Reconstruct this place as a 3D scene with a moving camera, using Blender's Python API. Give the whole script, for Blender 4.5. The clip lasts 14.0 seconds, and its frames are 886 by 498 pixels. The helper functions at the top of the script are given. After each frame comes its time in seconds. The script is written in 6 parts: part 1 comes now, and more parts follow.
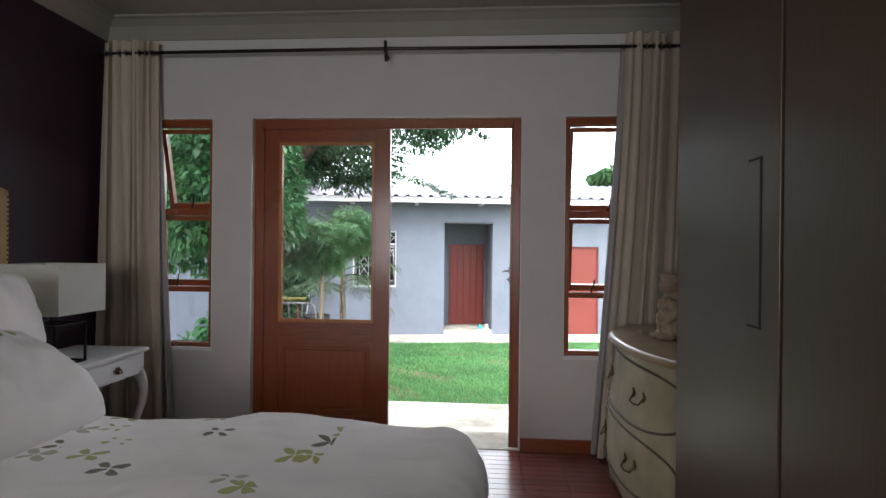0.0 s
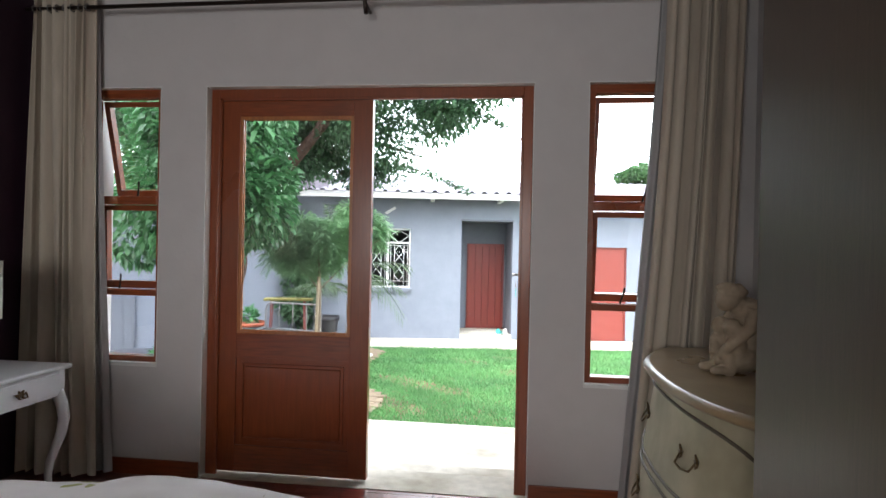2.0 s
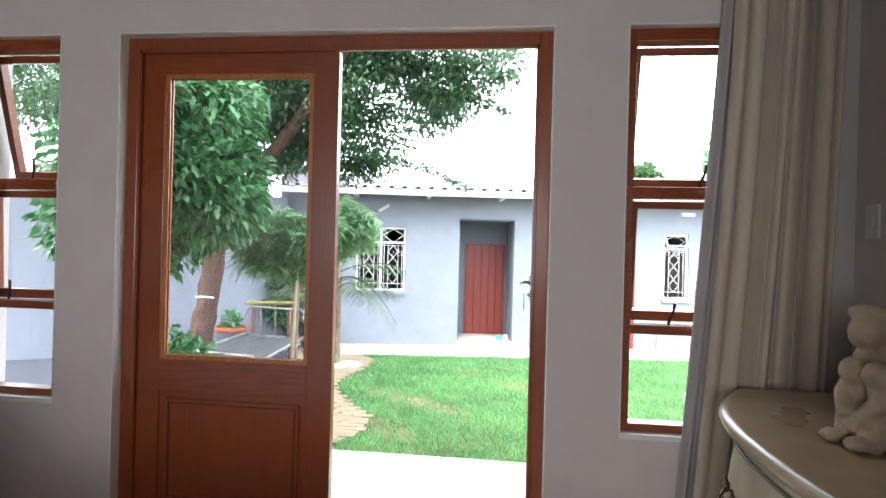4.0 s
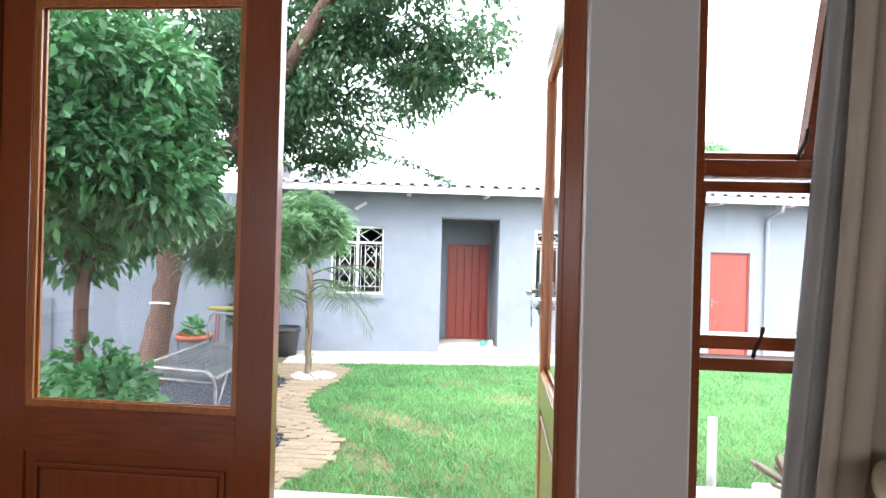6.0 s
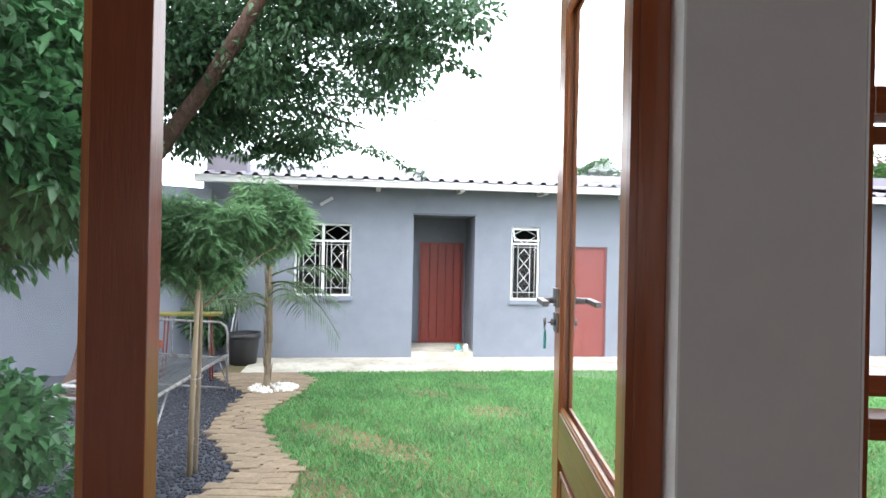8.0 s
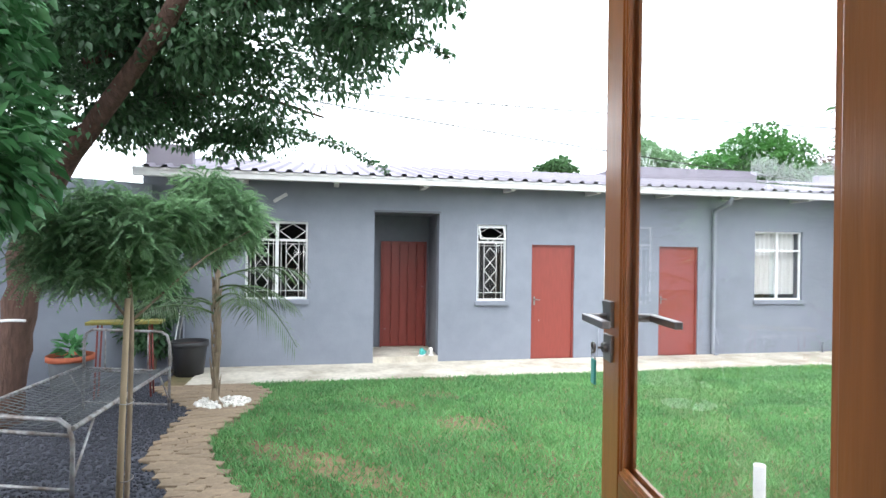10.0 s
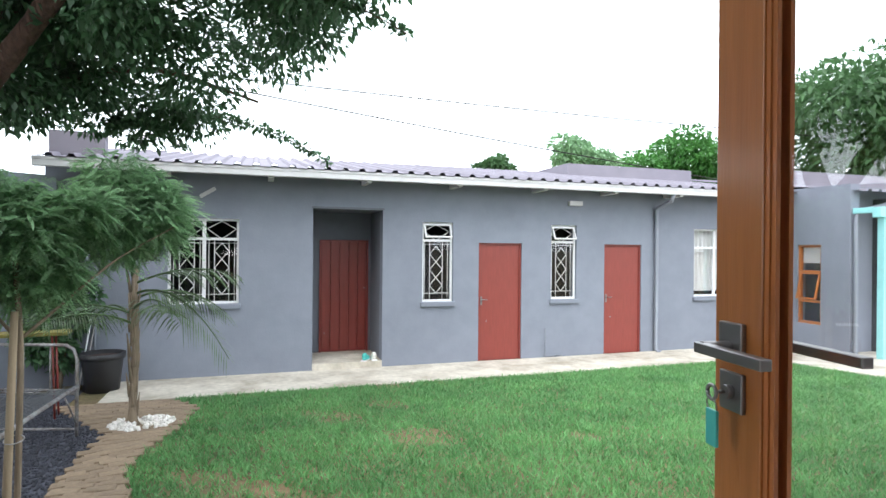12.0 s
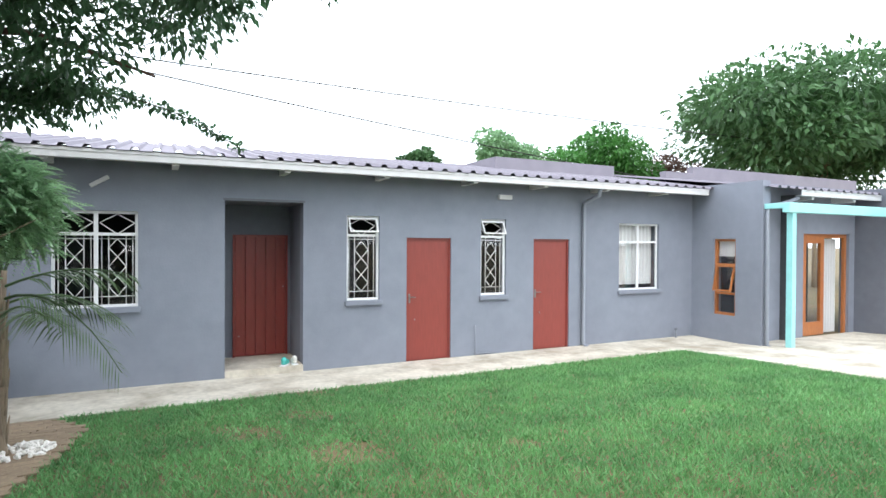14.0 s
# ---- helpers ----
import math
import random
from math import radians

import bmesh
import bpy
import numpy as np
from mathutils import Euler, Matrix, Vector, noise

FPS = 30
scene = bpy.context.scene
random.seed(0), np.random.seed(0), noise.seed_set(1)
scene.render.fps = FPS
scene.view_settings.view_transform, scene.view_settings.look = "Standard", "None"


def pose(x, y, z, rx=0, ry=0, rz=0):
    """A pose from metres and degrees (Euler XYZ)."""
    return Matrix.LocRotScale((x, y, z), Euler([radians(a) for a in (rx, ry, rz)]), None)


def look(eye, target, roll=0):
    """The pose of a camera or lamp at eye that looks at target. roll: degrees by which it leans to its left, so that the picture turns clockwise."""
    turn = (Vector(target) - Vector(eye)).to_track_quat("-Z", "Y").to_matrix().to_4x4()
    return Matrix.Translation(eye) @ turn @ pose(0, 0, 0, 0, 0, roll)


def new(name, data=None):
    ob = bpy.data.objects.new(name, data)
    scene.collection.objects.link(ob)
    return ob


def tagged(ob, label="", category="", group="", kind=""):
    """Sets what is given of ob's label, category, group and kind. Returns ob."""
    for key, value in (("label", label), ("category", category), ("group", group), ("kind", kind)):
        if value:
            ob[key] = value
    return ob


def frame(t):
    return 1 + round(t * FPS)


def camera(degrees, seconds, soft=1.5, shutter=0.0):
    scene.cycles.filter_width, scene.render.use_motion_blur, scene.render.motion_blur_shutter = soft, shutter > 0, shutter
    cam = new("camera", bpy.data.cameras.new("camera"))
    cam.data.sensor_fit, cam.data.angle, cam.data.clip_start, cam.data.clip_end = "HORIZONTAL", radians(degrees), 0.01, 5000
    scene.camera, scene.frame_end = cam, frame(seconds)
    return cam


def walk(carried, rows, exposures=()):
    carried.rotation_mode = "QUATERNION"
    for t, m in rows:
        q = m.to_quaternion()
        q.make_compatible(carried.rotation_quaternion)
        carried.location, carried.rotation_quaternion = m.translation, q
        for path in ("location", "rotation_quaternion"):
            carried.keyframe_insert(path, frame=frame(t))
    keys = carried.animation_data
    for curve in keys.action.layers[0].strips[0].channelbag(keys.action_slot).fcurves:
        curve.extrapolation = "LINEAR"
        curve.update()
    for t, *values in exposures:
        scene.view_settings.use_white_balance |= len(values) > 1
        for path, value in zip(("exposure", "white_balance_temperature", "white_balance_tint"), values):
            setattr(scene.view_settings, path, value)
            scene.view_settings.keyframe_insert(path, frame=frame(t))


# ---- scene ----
cam = camera(75.8, 14.0)
# The walk and the garden wall are in metres of the world; GARDEN is the turn of the far house against it.
GARDEN = pose(0.312, 0.058, 0, 0, 0, 8.57)
HOUSE = GARDEN @ pose(0.045, -0.106, 0.08)
PATH = [
    (0, (0.461, -0.21, 1.303), (0.317, 1.785, 1.302), 0.6),
    (0.5, (0.512, -0.032, 1.296), (0.347, 1.962, 1.299), 0.8),
    (1, (0.565, 0.136, 1.306), (0.37, 2.126, 1.302), 0.9),
    (1.5, (0.58, 0.302, 1.294), (0.364, 2.29, 1.29), 1.1),
    (2, (0.581, 0.507, 1.3), (0.35, 2.493, 1.296), 1.2),
    (2.5, (0.575, 0.679, 1.303), (0.338, 2.665, 1.301), 1.4),
    (3, (0.572, 0.883, 1.299), (0.334, 2.869, 1.297), 1.5),
    (5.5, (0.461, 1.752, 1.304), (0.279, 3.744, 1.303), 1.5),
    (6, (0.442, 1.924, 1.297), (0.284, 3.918, 1.299), 1.5),
    (6.5, (0.426, 2.087, 1.297), (0.291, 4.083, 1.297), 1.2),
    (7, (0.411, 2.243, 1.281), (0.299, 4.24, 1.283), 1.3),
    (9.5, (0.254, 2.962, 1.286), (0.316, 4.961, 1.285), 0.7),
    (10, (0.223, 3.06, 1.282), (0.326, 5.057, 1.282), 0.8),
    (10.5, (0.183, 3.184, 1.29), (0.328, 5.179, 1.289), 0.8),
    (11, (0.129, 3.314, 1.301), (0.334, 5.303, 1.298), 0.6),
    (11.5, (0.098, 3.424, 1.286), (0.37, 5.405, 1.285), 0.6),
    (12, (0.081, 3.535, 1.28), (0.416, 5.507, 1.278), 0.5),
    (12.5, (0.068, 3.664, 1.28), (0.472, 5.623, 1.277), 0.4),
    (13, (0.069, 3.783, 1.277), (0.542, 5.727, 1.274), 0.3),
    (13.5, (0.099, 3.904, 1.291), (0.632, 5.832, 1.281), 0.3),
    (14, (0.112, 3.993, 1.293), (0.709, 5.902, 1.273), 0.3),
]
LIGHTS = [(0.0, 1.3), (1.5, 1.42), (3.0, 1.98), (5.5, 1.9), (6.5, 1.75), (7.2, 1.4), (9.5, 0.8), (11.0, 0.55), (12.0, 0.4), (14.0, 0.28)]
walk(cam, [(t, look(eye, target, roll)) for t, eye, target, roll in PATH], LIGHTS)


# ---- light ----
def make_world():
    w = bpy.data.worlds.new("overcast_sky")
    scene.world = w
    w.use_nodes = True
    nt = w.node_tree
    nt.nodes.clear()
    sky = nt.nodes.new("ShaderNodeTexSky")
    sky.sky_type, sky.sun_disc = "NISHITA", False
    sky.sun_elevation, sky.sun_rotation = radians(58), radians(200)
    sky.dust_density = 4.0
    dim = nt.nodes.new("ShaderNodeMix")
    dim.data_type, dim.blend_type = "RGBA", "MULTIPLY"
    dim.inputs[0].default_value = 1.0
    dim.inputs[7].default_value = (0.1, 0.1, 0.1, 1)
    co = nt.nodes.new("ShaderNodeTexCoord")
    clouds = nt.nodes.new("ShaderNodeTexNoise")
    clouds.inputs["Scale"].default_value, clouds.inputs["Detail"].default_value = 1.6, 4.0
    ramp = nt.nodes.new("ShaderNodeValToRGB")
    ramp.color_ramp.elements[0].position, ramp.color_ramp.elements[0].color = 0.3, (0.90, 0.97, 1.06, 1)
    ramp.color_ramp.elements[1].position, ramp.color_ramp.elements[1].color = 0.7, (1.04, 1.12, 1.2, 1)
    mix = nt.nodes.new("ShaderNodeMix")
    mix.data_type = "RGBA"
    mix.inputs[0].default_value = 0.88
    bg = nt.nodes.new("ShaderNodeBackground")
    bg.inputs["Strength"].default_value = 2.3
    out = nt.nodes.new("ShaderNodeOutputWorld")
    L = nt.links.new
    L(co.outputs["Generated"], clouds.inputs["Vector"])
    L(clouds.outputs["Fac"], ramp.inputs[0])
    L(sky.outputs[0], dim.inputs[6])
    L(dim.outputs[2], mix.inputs[6])
    L(ramp.outputs[0], mix.inputs[7])
    L(mix.outputs[2], bg.inputs[0])
    L(bg.outputs[0], out.inputs[0])


make_world()
sun = new("sun", bpy.data.lights.new("sun", "SUN"))
sun.data.energy, sun.data.angle, sun.data.color = 1.5, radians(40), (1.0, 0.99, 0.97)
sun.matrix_world = look((-6, -8, 20), (2, 6, 0))


# ---- materials ----
def mat(name, base, rough=0.6, metal=0.0, vary=0.12, scale=8.0, bump=0.1, bump_scale=60.0, big=None, big_scale=0.9, big_amount=0.35,
        stretch=(1, 1, 1), rand=0.0, coat=0.0, trans=0.0, spec=0.5, bump_dist=0.004, sheen=0.0, rvar=0.1):
    """A surface: base colour, fine grain, large blotches towards the colour big, bump and varied gloss, in metres."""
    m = bpy.data.materials.new(name)
    m.use_nodes = True
    nt = m.node_tree
    b = nt.nodes["Principled BSDF"]
    N, L = nt.nodes.new, nt.links.new
    co = N("ShaderNodeTexCoord")
    mp = N("ShaderNodeMapping")
    mp.inputs["Scale"].default_value = stretch
    L(co.outputs["Object"], mp.inputs[0])
    fine = N("ShaderNodeTexNoise")
    fine.inputs["Scale"].default_value, fine.inputs["Detail"].default_value = scale, 6.0
    L(mp.outputs[0], fine.inputs["Vector"])
    hsv = N("ShaderNodeHueSaturation")
    mr = N("ShaderNodeMapRange")
    mr.inputs["From Min"].default_value, mr.inputs["From Max"].default_value = 0.25, 0.75
    mr.inputs["To Min"].default_value, mr.inputs["To Max"].default_value = 1 - vary, 1 + vary
    L(fine.outputs["Fac"], mr.inputs[0])
    large = N("ShaderNodeTexNoise")
    large.inputs["Scale"].default_value, large.inputs["Detail"].default_value = big_scale, 3.0
    L(co.outputs["Object"], large.inputs["Vector"])
    mb = N("ShaderNodeMapRange")
    mb.inputs["From Min"].default_value, mb.inputs["From Max"].default_value = 0.4, 0.7
    mb.inputs["To Min"].default_value, mb.inputs["To Max"].default_value = 0.0, big_amount
    L(large.outputs["Fac"], mb.inputs[0])
    mix = N("ShaderNodeMix")
    mix.data_type = "RGBA"
    bigc = big or tuple(c * 0.75 for c in base)
    mix.inputs[6].default_value, mix.inputs[7].default_value = (*base, 1), (*bigc, 1)
    L(mb.outputs[0], mix.inputs[0])
    L(mix.outputs[2], hsv.inputs["Color"])
    if rand:
        info = N("ShaderNodeObjectInfo")
        isl = N("ShaderNodeNewGeometry")
        add = N("ShaderNodeMath")
        L(info.outputs["Random"], add.inputs[0])
        L(isl.outputs["Random Per Island"], add.inputs[1])
        m2 = N("ShaderNodeMapRange")
        m2.inputs["From Max"].default_value = 2.0
        m2.inputs["To Min"].default_value, m2.inputs["To Max"].default_value = 1 - rand, 1 + rand
        L(add.outputs[0], m2.inputs[0])
        mul = N("ShaderNodeMath")
        mul.operation = "MULTIPLY"
        L(mr.outputs[0], mul.inputs[0])
        L(m2.outputs[0], mul.inputs[1])
        L(mul.outputs[0], hsv.inputs["Value"])
    else:
        L(mr.outputs[0], hsv.inputs["Value"])
    L(hsv.outputs[0], b.inputs["Base Color"])
    rr = N("ShaderNodeMapRange")
    rr.inputs["To Min"].default_value, rr.inputs["To Max"].default_value = max(rough - rvar, 0.02), min(rough + rvar, 1)
    L(large.outputs["Fac"], rr.inputs[0])
    L(rr.outputs[0], b.inputs["Roughness"])
    b.inputs["Metallic"].default_value = metal
    b.inputs["Specular IOR Level"].default_value = spec
    b.inputs["Coat Weight"].default_value = coat
    b.inputs["Coat Roughness"].default_value = 0.15
    b.inputs["Sheen Weight"].default_value = sheen
    if trans:
        tl = N("ShaderNodeBsdfTranslucent")
        ms = N("ShaderNodeMixShader")
        ms.inputs[0].default_value = trans
        L(hsv.outputs[0], tl.inputs[0])
        L(b.outputs[0], ms.inputs[1])
        L(tl.outputs[0], ms.inputs[2])
        L(ms.outputs[0], nt.nodes["Material Output"].inputs[0])
    if bump:
        bn = N("ShaderNodeTexNoise")
        bn.inputs["Scale"].default_value, bn.inputs["Detail"].default_value = bump_scale, 5.0
        L(mp.outputs[0], bn.inputs["Vector"])
        bp = N("ShaderNodeBump")
        bp.inputs["Strength"].default_value, bp.inputs["Distance"].default_value = bump, bump_dist
        L(bn.outputs["Fac"], bp.inputs["Height"])
        L(bp.outputs[0], b.inputs["Normal"])
    return m


def glass_mat(name, rough=0.0, tint=(1, 1, 1)):
    m = bpy.data.materials.new(name)
    m.use_nodes = True
    nt = m.node_tree
    nt.nodes.clear()
    N, L = nt.nodes.new, nt.links.new
    out, mix, tr, gl, fr = N("ShaderNodeOutputMaterial"), N("ShaderNodeMixShader"), N("ShaderNodeBsdfTransparent"), N("ShaderNodeBsdfGlossy"), N("ShaderNodeFresnel")
    tr.inputs[0].default_value = (*tint, 1)
    gl.inputs["Roughness"].default_value = rough
    fr.inputs[0].default_value = 1.45
    cap = N("ShaderNodeMath")
    cap.operation = "MINIMUM"
    cap.inputs[1].default_value = 0.10
    L(fr.outputs[0], cap.inputs[0])
    L(cap.outputs[0], mix.inputs[0])
    L(tr.outputs[0], mix.inputs[1])
    L(gl.outputs[0], mix.inputs[2])
    L(mix.outputs[0], out.inputs[0])
    return m


M_WALL = mat("greige_wall_paint", (0.595, 0.57, 0.565), 0.8, bump=0.25, bump_scale=45, vary=0.03, big_amount=0.15)
M_REVEAL = mat("white_plaster", (0.78, 0.77, 0.75), 0.7, bump=0.2, vary=0.04)
M_PURPLE = mat("aubergine_wall_paint", (0.026, 0.006, 0.02), 0.6, bump=0.2, vary=0.08)
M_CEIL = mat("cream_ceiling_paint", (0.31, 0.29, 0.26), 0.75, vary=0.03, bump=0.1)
M_WOOD = mat("varnished_meranti", (0.24, 0.055, 0.015), 0.3, vary=0.14, scale=14, stretch=(6, 6, 0.5), bump=0.15, bump_scale=40, coat=0.5, big=(0.13, 0.03, 0.012))
M_WOODH = mat("varnished_meranti_rail", (0.24, 0.055, 0.015), 0.3, vary=0.3, scale=14, stretch=(0.5, 6, 6), bump=0.15, bump_scale=40, coat=0.5, big=(0.13, 0.03, 0.012))
# Meranti with sunlight put into the colour, for beads and wing joinery.
M_WOOD_LIT = mat("meranti_painted_sunlit", (0.42, 0.15, 0.045), 0.35, vary=0.3, scale=14, stretch=(6, 6, 0.5), bump=0.15, coat=0.4, big=(0.28, 0.08, 0.03))
# Same meranti, made more orange to paint daylight on the open leaf.
M_WOOD_DAYLIT = mat("meranti_painted_daylit", (0.36, 0.125, 0.03), 0.35, vary=0.16, scale=10, stretch=(6, 6, 0.4), bump=0.12, bump_scale=40, coat=0.4, big=(0.27, 0.085, 0.022))
M_PARQUET = mat("red_brown_parquet", (0.16, 0.03, 0.02), 0.3, vary=0.3, scale=12, stretch=(1, 6, 1), coat=0.5, rand=0.35, bump=0.1)
M_GROUT = mat("dark_joint", (0.05, 0.03, 0.025), 0.8)
M_CABLE = mat("black_cable_sheath", (0.03, 0.03, 0.03), 0.8)
M_CURTAIN = mat("beige_linen_curtain", (0.56, 0.49, 0.4), 0.9, vary=0.08, scale=30, stretch=(1, 1, 0.2), bump=0.3, bump_scale=300, trans=0.12, sheen=0.2, bump_dist=0.001)
M_LINING = mat("grey_curtain_lining", (0.48, 0.47, 0.47), 0.9, vary=0.06, bump=0.2, trans=0.25)
M_ROD = mat("dark_metal_rod", (0.05, 0.035, 0.03), 0.4, metal=0.8)
M_LAMINATE = mat("grey_oak_laminate", (0.066, 0.043, 0.026), 0.35, vary=0.18, scale=10, stretch=(14, 14, 0.6), bump=0.08, bump_scale=50, big_amount=0.2)
# Near-black tone that paints the shade of gaps and recesses.
M_GAP_SHADE = mat("painted_gap_shade", (0.02, 0.018, 0.015), 0.8)
M_SHEET = mat("white_bed_linen", (0.86, 0.81, 0.81), 0.85, vary=0.04, bump=0.2, bump_scale=220, bump_dist=0.001, sheen=0.2)
M_WHITEP = mat("white_furniture_paint", (0.72, 0.73, 0.74), 0.35, vary=0.03, bump=0.05)
M_SHADE = mat("white_fabric_shade", (0.8, 0.8, 0.76), 0.8, vary=0.03, bump=0.2, bump_scale=300, trans=0.45, bump_dist=0.001)
M_BLACKM = mat("black_metal", (0.02, 0.02, 0.022), 0.4, metal=0.6)
M_TAN = mat("tan_leather", (0.4, 0.24, 0.1), 0.45, vary=0.12, bump=0.3, bump_scale=120)
M_BRASS = mat("aged_brass", (0.16, 0.11, 0.06), 0.4, metal=0.9)
M_CHEST = mat("distressed_cream_paint", (0.42, 0.38, 0.26), 0.45, vary=0.14, scale=9, bump=0.15, big=(0.26, 0.23, 0.15), big_scale=5, big_amount=0.6)
M_CHESTTOP = mat("grey_brown_chest_top", (0.34, 0.245, 0.14), 0.3, vary=0.12, bump=0.05, coat=0.4, big=(0.22, 0.17, 0.1), big_scale=3)
M_CHESTLINE = mat("dark_painted_line", (0.1, 0.08, 0.06), 0.5)
M_STONE = mat("sandstone_statue", (0.36, 0.28, 0.2), 0.75, vary=0.2, scale=30, bump=0.5, bump_scale=70, big=(0.2, 0.15, 0.11), big_scale=8)
M_SWITCH = mat("white_plastic", (0.75, 0.75, 0.75), 0.35, vary=0.02)
M_STEEL = mat("brushed_steel", (0.27, 0.26, 0.26), 0.35, metal=0.9, vary=0.05, bump=0.05)
M_TEAL = mat("teal_plastic_tag", (0.06, 0.42, 0.38), 0.3)
M_GLASS = glass_mat("window_glass")
M_HOUSE = mat("blue_grey_plaster", (0.215, 0.235, 0.285), 0.85, vary=0.06, scale=5, bump=0.35, bump_scale=35, big=(0.17, 0.185, 0.225), big_scale=0.7, big_amount=0.5, bump_dist=0.006)
# House plaster darkened by a third: painted shade for porch and eaves.
M_HOUSE_SHADE = mat("house_plaster_shade_tone", (0.14, 0.15, 0.18), 0.85, vary=0.06, bump=0.3)
M_ROOF = mat("lilac_grey_roof_sheet", (0.215, 0.2, 0.24), 0.8, metal=0.0, vary=0.08, scale=3, bump=0.05, big=(0.26, 0.245, 0.275), big_scale=0.6)
M_FASCIA = mat("white_gutter_paint", (0.6, 0.6, 0.61), 0.45, vary=0.05, bump=0.05, big=(0.5, 0.5, 0.48), big_amount=0.3)
M_REDDOOR = mat("brick_red_door_paint", (0.235, 0.043, 0.032), 0.5, vary=0.1, scale=8, stretch=(4, 4, 0.5), bump=0.2, big=(0.22, 0.04, 0.028))
M_REDDARK = mat("dark_red_door_paint", (0.2, 0.03, 0.022), 0.45, vary=0.12, scale=8, stretch=(4, 4, 0.5), bump=0.2)
M_WINFRAME = mat("white_steel_window_paint", (0.78, 0.79, 0.8), 0.4, vary=0.04, bump=0.05)
# Near-black tone that paints the dimness of the rooms behind the panes.
M_ROOM_SHADE = mat("painted_room_dimness", (0.06, 0.065, 0.07), 0.8)
M_NET = mat("white_net_curtain", (0.72, 0.72, 0.72), 0.9, vary=0.06, scale=20, stretch=(4, 4, 0.3), trans=0.2)
M_CONC = mat("pale_concrete", (0.58, 0.54, 0.46), 0.85, vary=0.16, scale=14, bump=0.4, bump_scale=90, big=(0.3, 0.26, 0.2), big_scale=2.2, big_amount=0.85)
M_CYAN = mat("turquoise_paint", (0.3, 0.66, 0.66), 0.45, vary=0.05, bump=0.05)
M_PIPE = mat("grey_painted_pipe", (0.22, 0.24, 0.28), 0.5, vary=0.05)
M_GRAVEL = mat("dark_blue_gravel", (0.052, 0.056, 0.075), 0.8, vary=0.3, scale=40, rand=0.5, bump=0.6, bump_scale=60)
M_PAVER = mat("brown_brick_paver", (0.27, 0.2, 0.135), 0.85, vary=0.2, scale=25, rand=0.25, bump=0.5, bump_scale=80, big=(0.17, 0.13, 0.09), big_scale=4)
M_PEBBLE = mat("white_pebble", (0.72, 0.7, 0.66), 0.6, vary=0.1, rand=0.2)
M_SOIL = mat("lawn_soil", (0.13, 0.11, 0.05), 0.95, vary=0.35, scale=20, bump=0.8, bump_scale=40, big=(0.2, 0.13, 0.07), big_scale=1.3, big_amount=0.9)
M_BARK = mat("red_brown_bark", (0.1, 0.055, 0.042), 0.9, vary=0.35, scale=9, stretch=(3, 3, 0.6), bump=1.0, bump_scale=12, bump_dist=0.03, big=(0.08, 0.045, 0.03), big_scale=3)
M_BARKG = mat("grey_brown_bark", (0.22, 0.17, 0.12), 0.9, vary=0.3, scale=12, stretch=(3, 3, 0.6), bump=0.9, bump_scale=20, bump_dist=0.01)
M_POLE = mat("weathered_pole", (0.3, 0.23, 0.15), 0.8, vary=0.2, stretch=(6, 6, 0.5), bump=0.4)
M_IRON = mat("peeling_white_steel", (0.34, 0.34, 0.35), 0.5, metal=0.3, vary=0.35, scale=30, big=(0.16, 0.12, 0.1), big_scale=9, big_amount=0.9)
M_BIN = mat("black_plastic", (0.025, 0.025, 0.028), 0.45, vary=0.1)
M_TERRA = mat("orange_terracotta", (0.36, 0.09, 0.04), 0.7, vary=0.15)
M_GREYP = mat("grey_pot", (0.12, 0.13, 0.14), 0.7, vary=0.15)
M_YELLOW = mat("yellow_painted_board", (0.26, 0.22, 0.04), 0.6, vary=0.3, big=(0.1, 0.09, 0.05), big_amount=0.8, big_scale=8)


def leaf_mat(name, base, rand=0.45, rough=0.4, trans=0.3):
    return mat(name, base, rough, vary=0.15, scale=6, rand=rand, trans=trans, bump=0, rvar=0.05, big=(base[0] * 0.5, base[1] * 0.6, base[2] * 0.6), big_scale=1.4, big_amount=0.7)


M_CITRUS = leaf_mat("glossy_citrus_leaf", (0.07, 0.19, 0.075), rand=0.6, rough=0.3)
M_FEATHER = leaf_mat("feathery_grey_green_leaf", (0.28, 0.46, 0.25), rough=0.5, trans=0.45)
M_BIGLEAF = leaf_mat("dark_green_leaf", (0.085, 0.18, 0.085), trans=0.45)
M_SHRUBL = leaf_mat("mid_green_leaf", (0.09, 0.27, 0.10), rough=0.4)
M_PALML = leaf_mat("palm_leaf", (0.09, 0.16, 0.06))
M_FARL = leaf_mat("far_tree_leaf", (0.1, 0.21, 0.085), trans=0.4)
M_FARG = leaf_mat("far_bright_leaf", (0.1, 0.3, 0.07), trans=0.4)
M_FARB = leaf_mat("far_bronze_leaf", (0.16, 0.1, 0.08))
M_GRASS = leaf_mat("grass_blade", (0.15, 0.355, 0.125), rand=0.4, rough=0.6, trans=0.3)
M_SUCC = leaf_mat("pink_green_succulent_leaf", (0.4, 0.28, 0.2), rand=0.25)


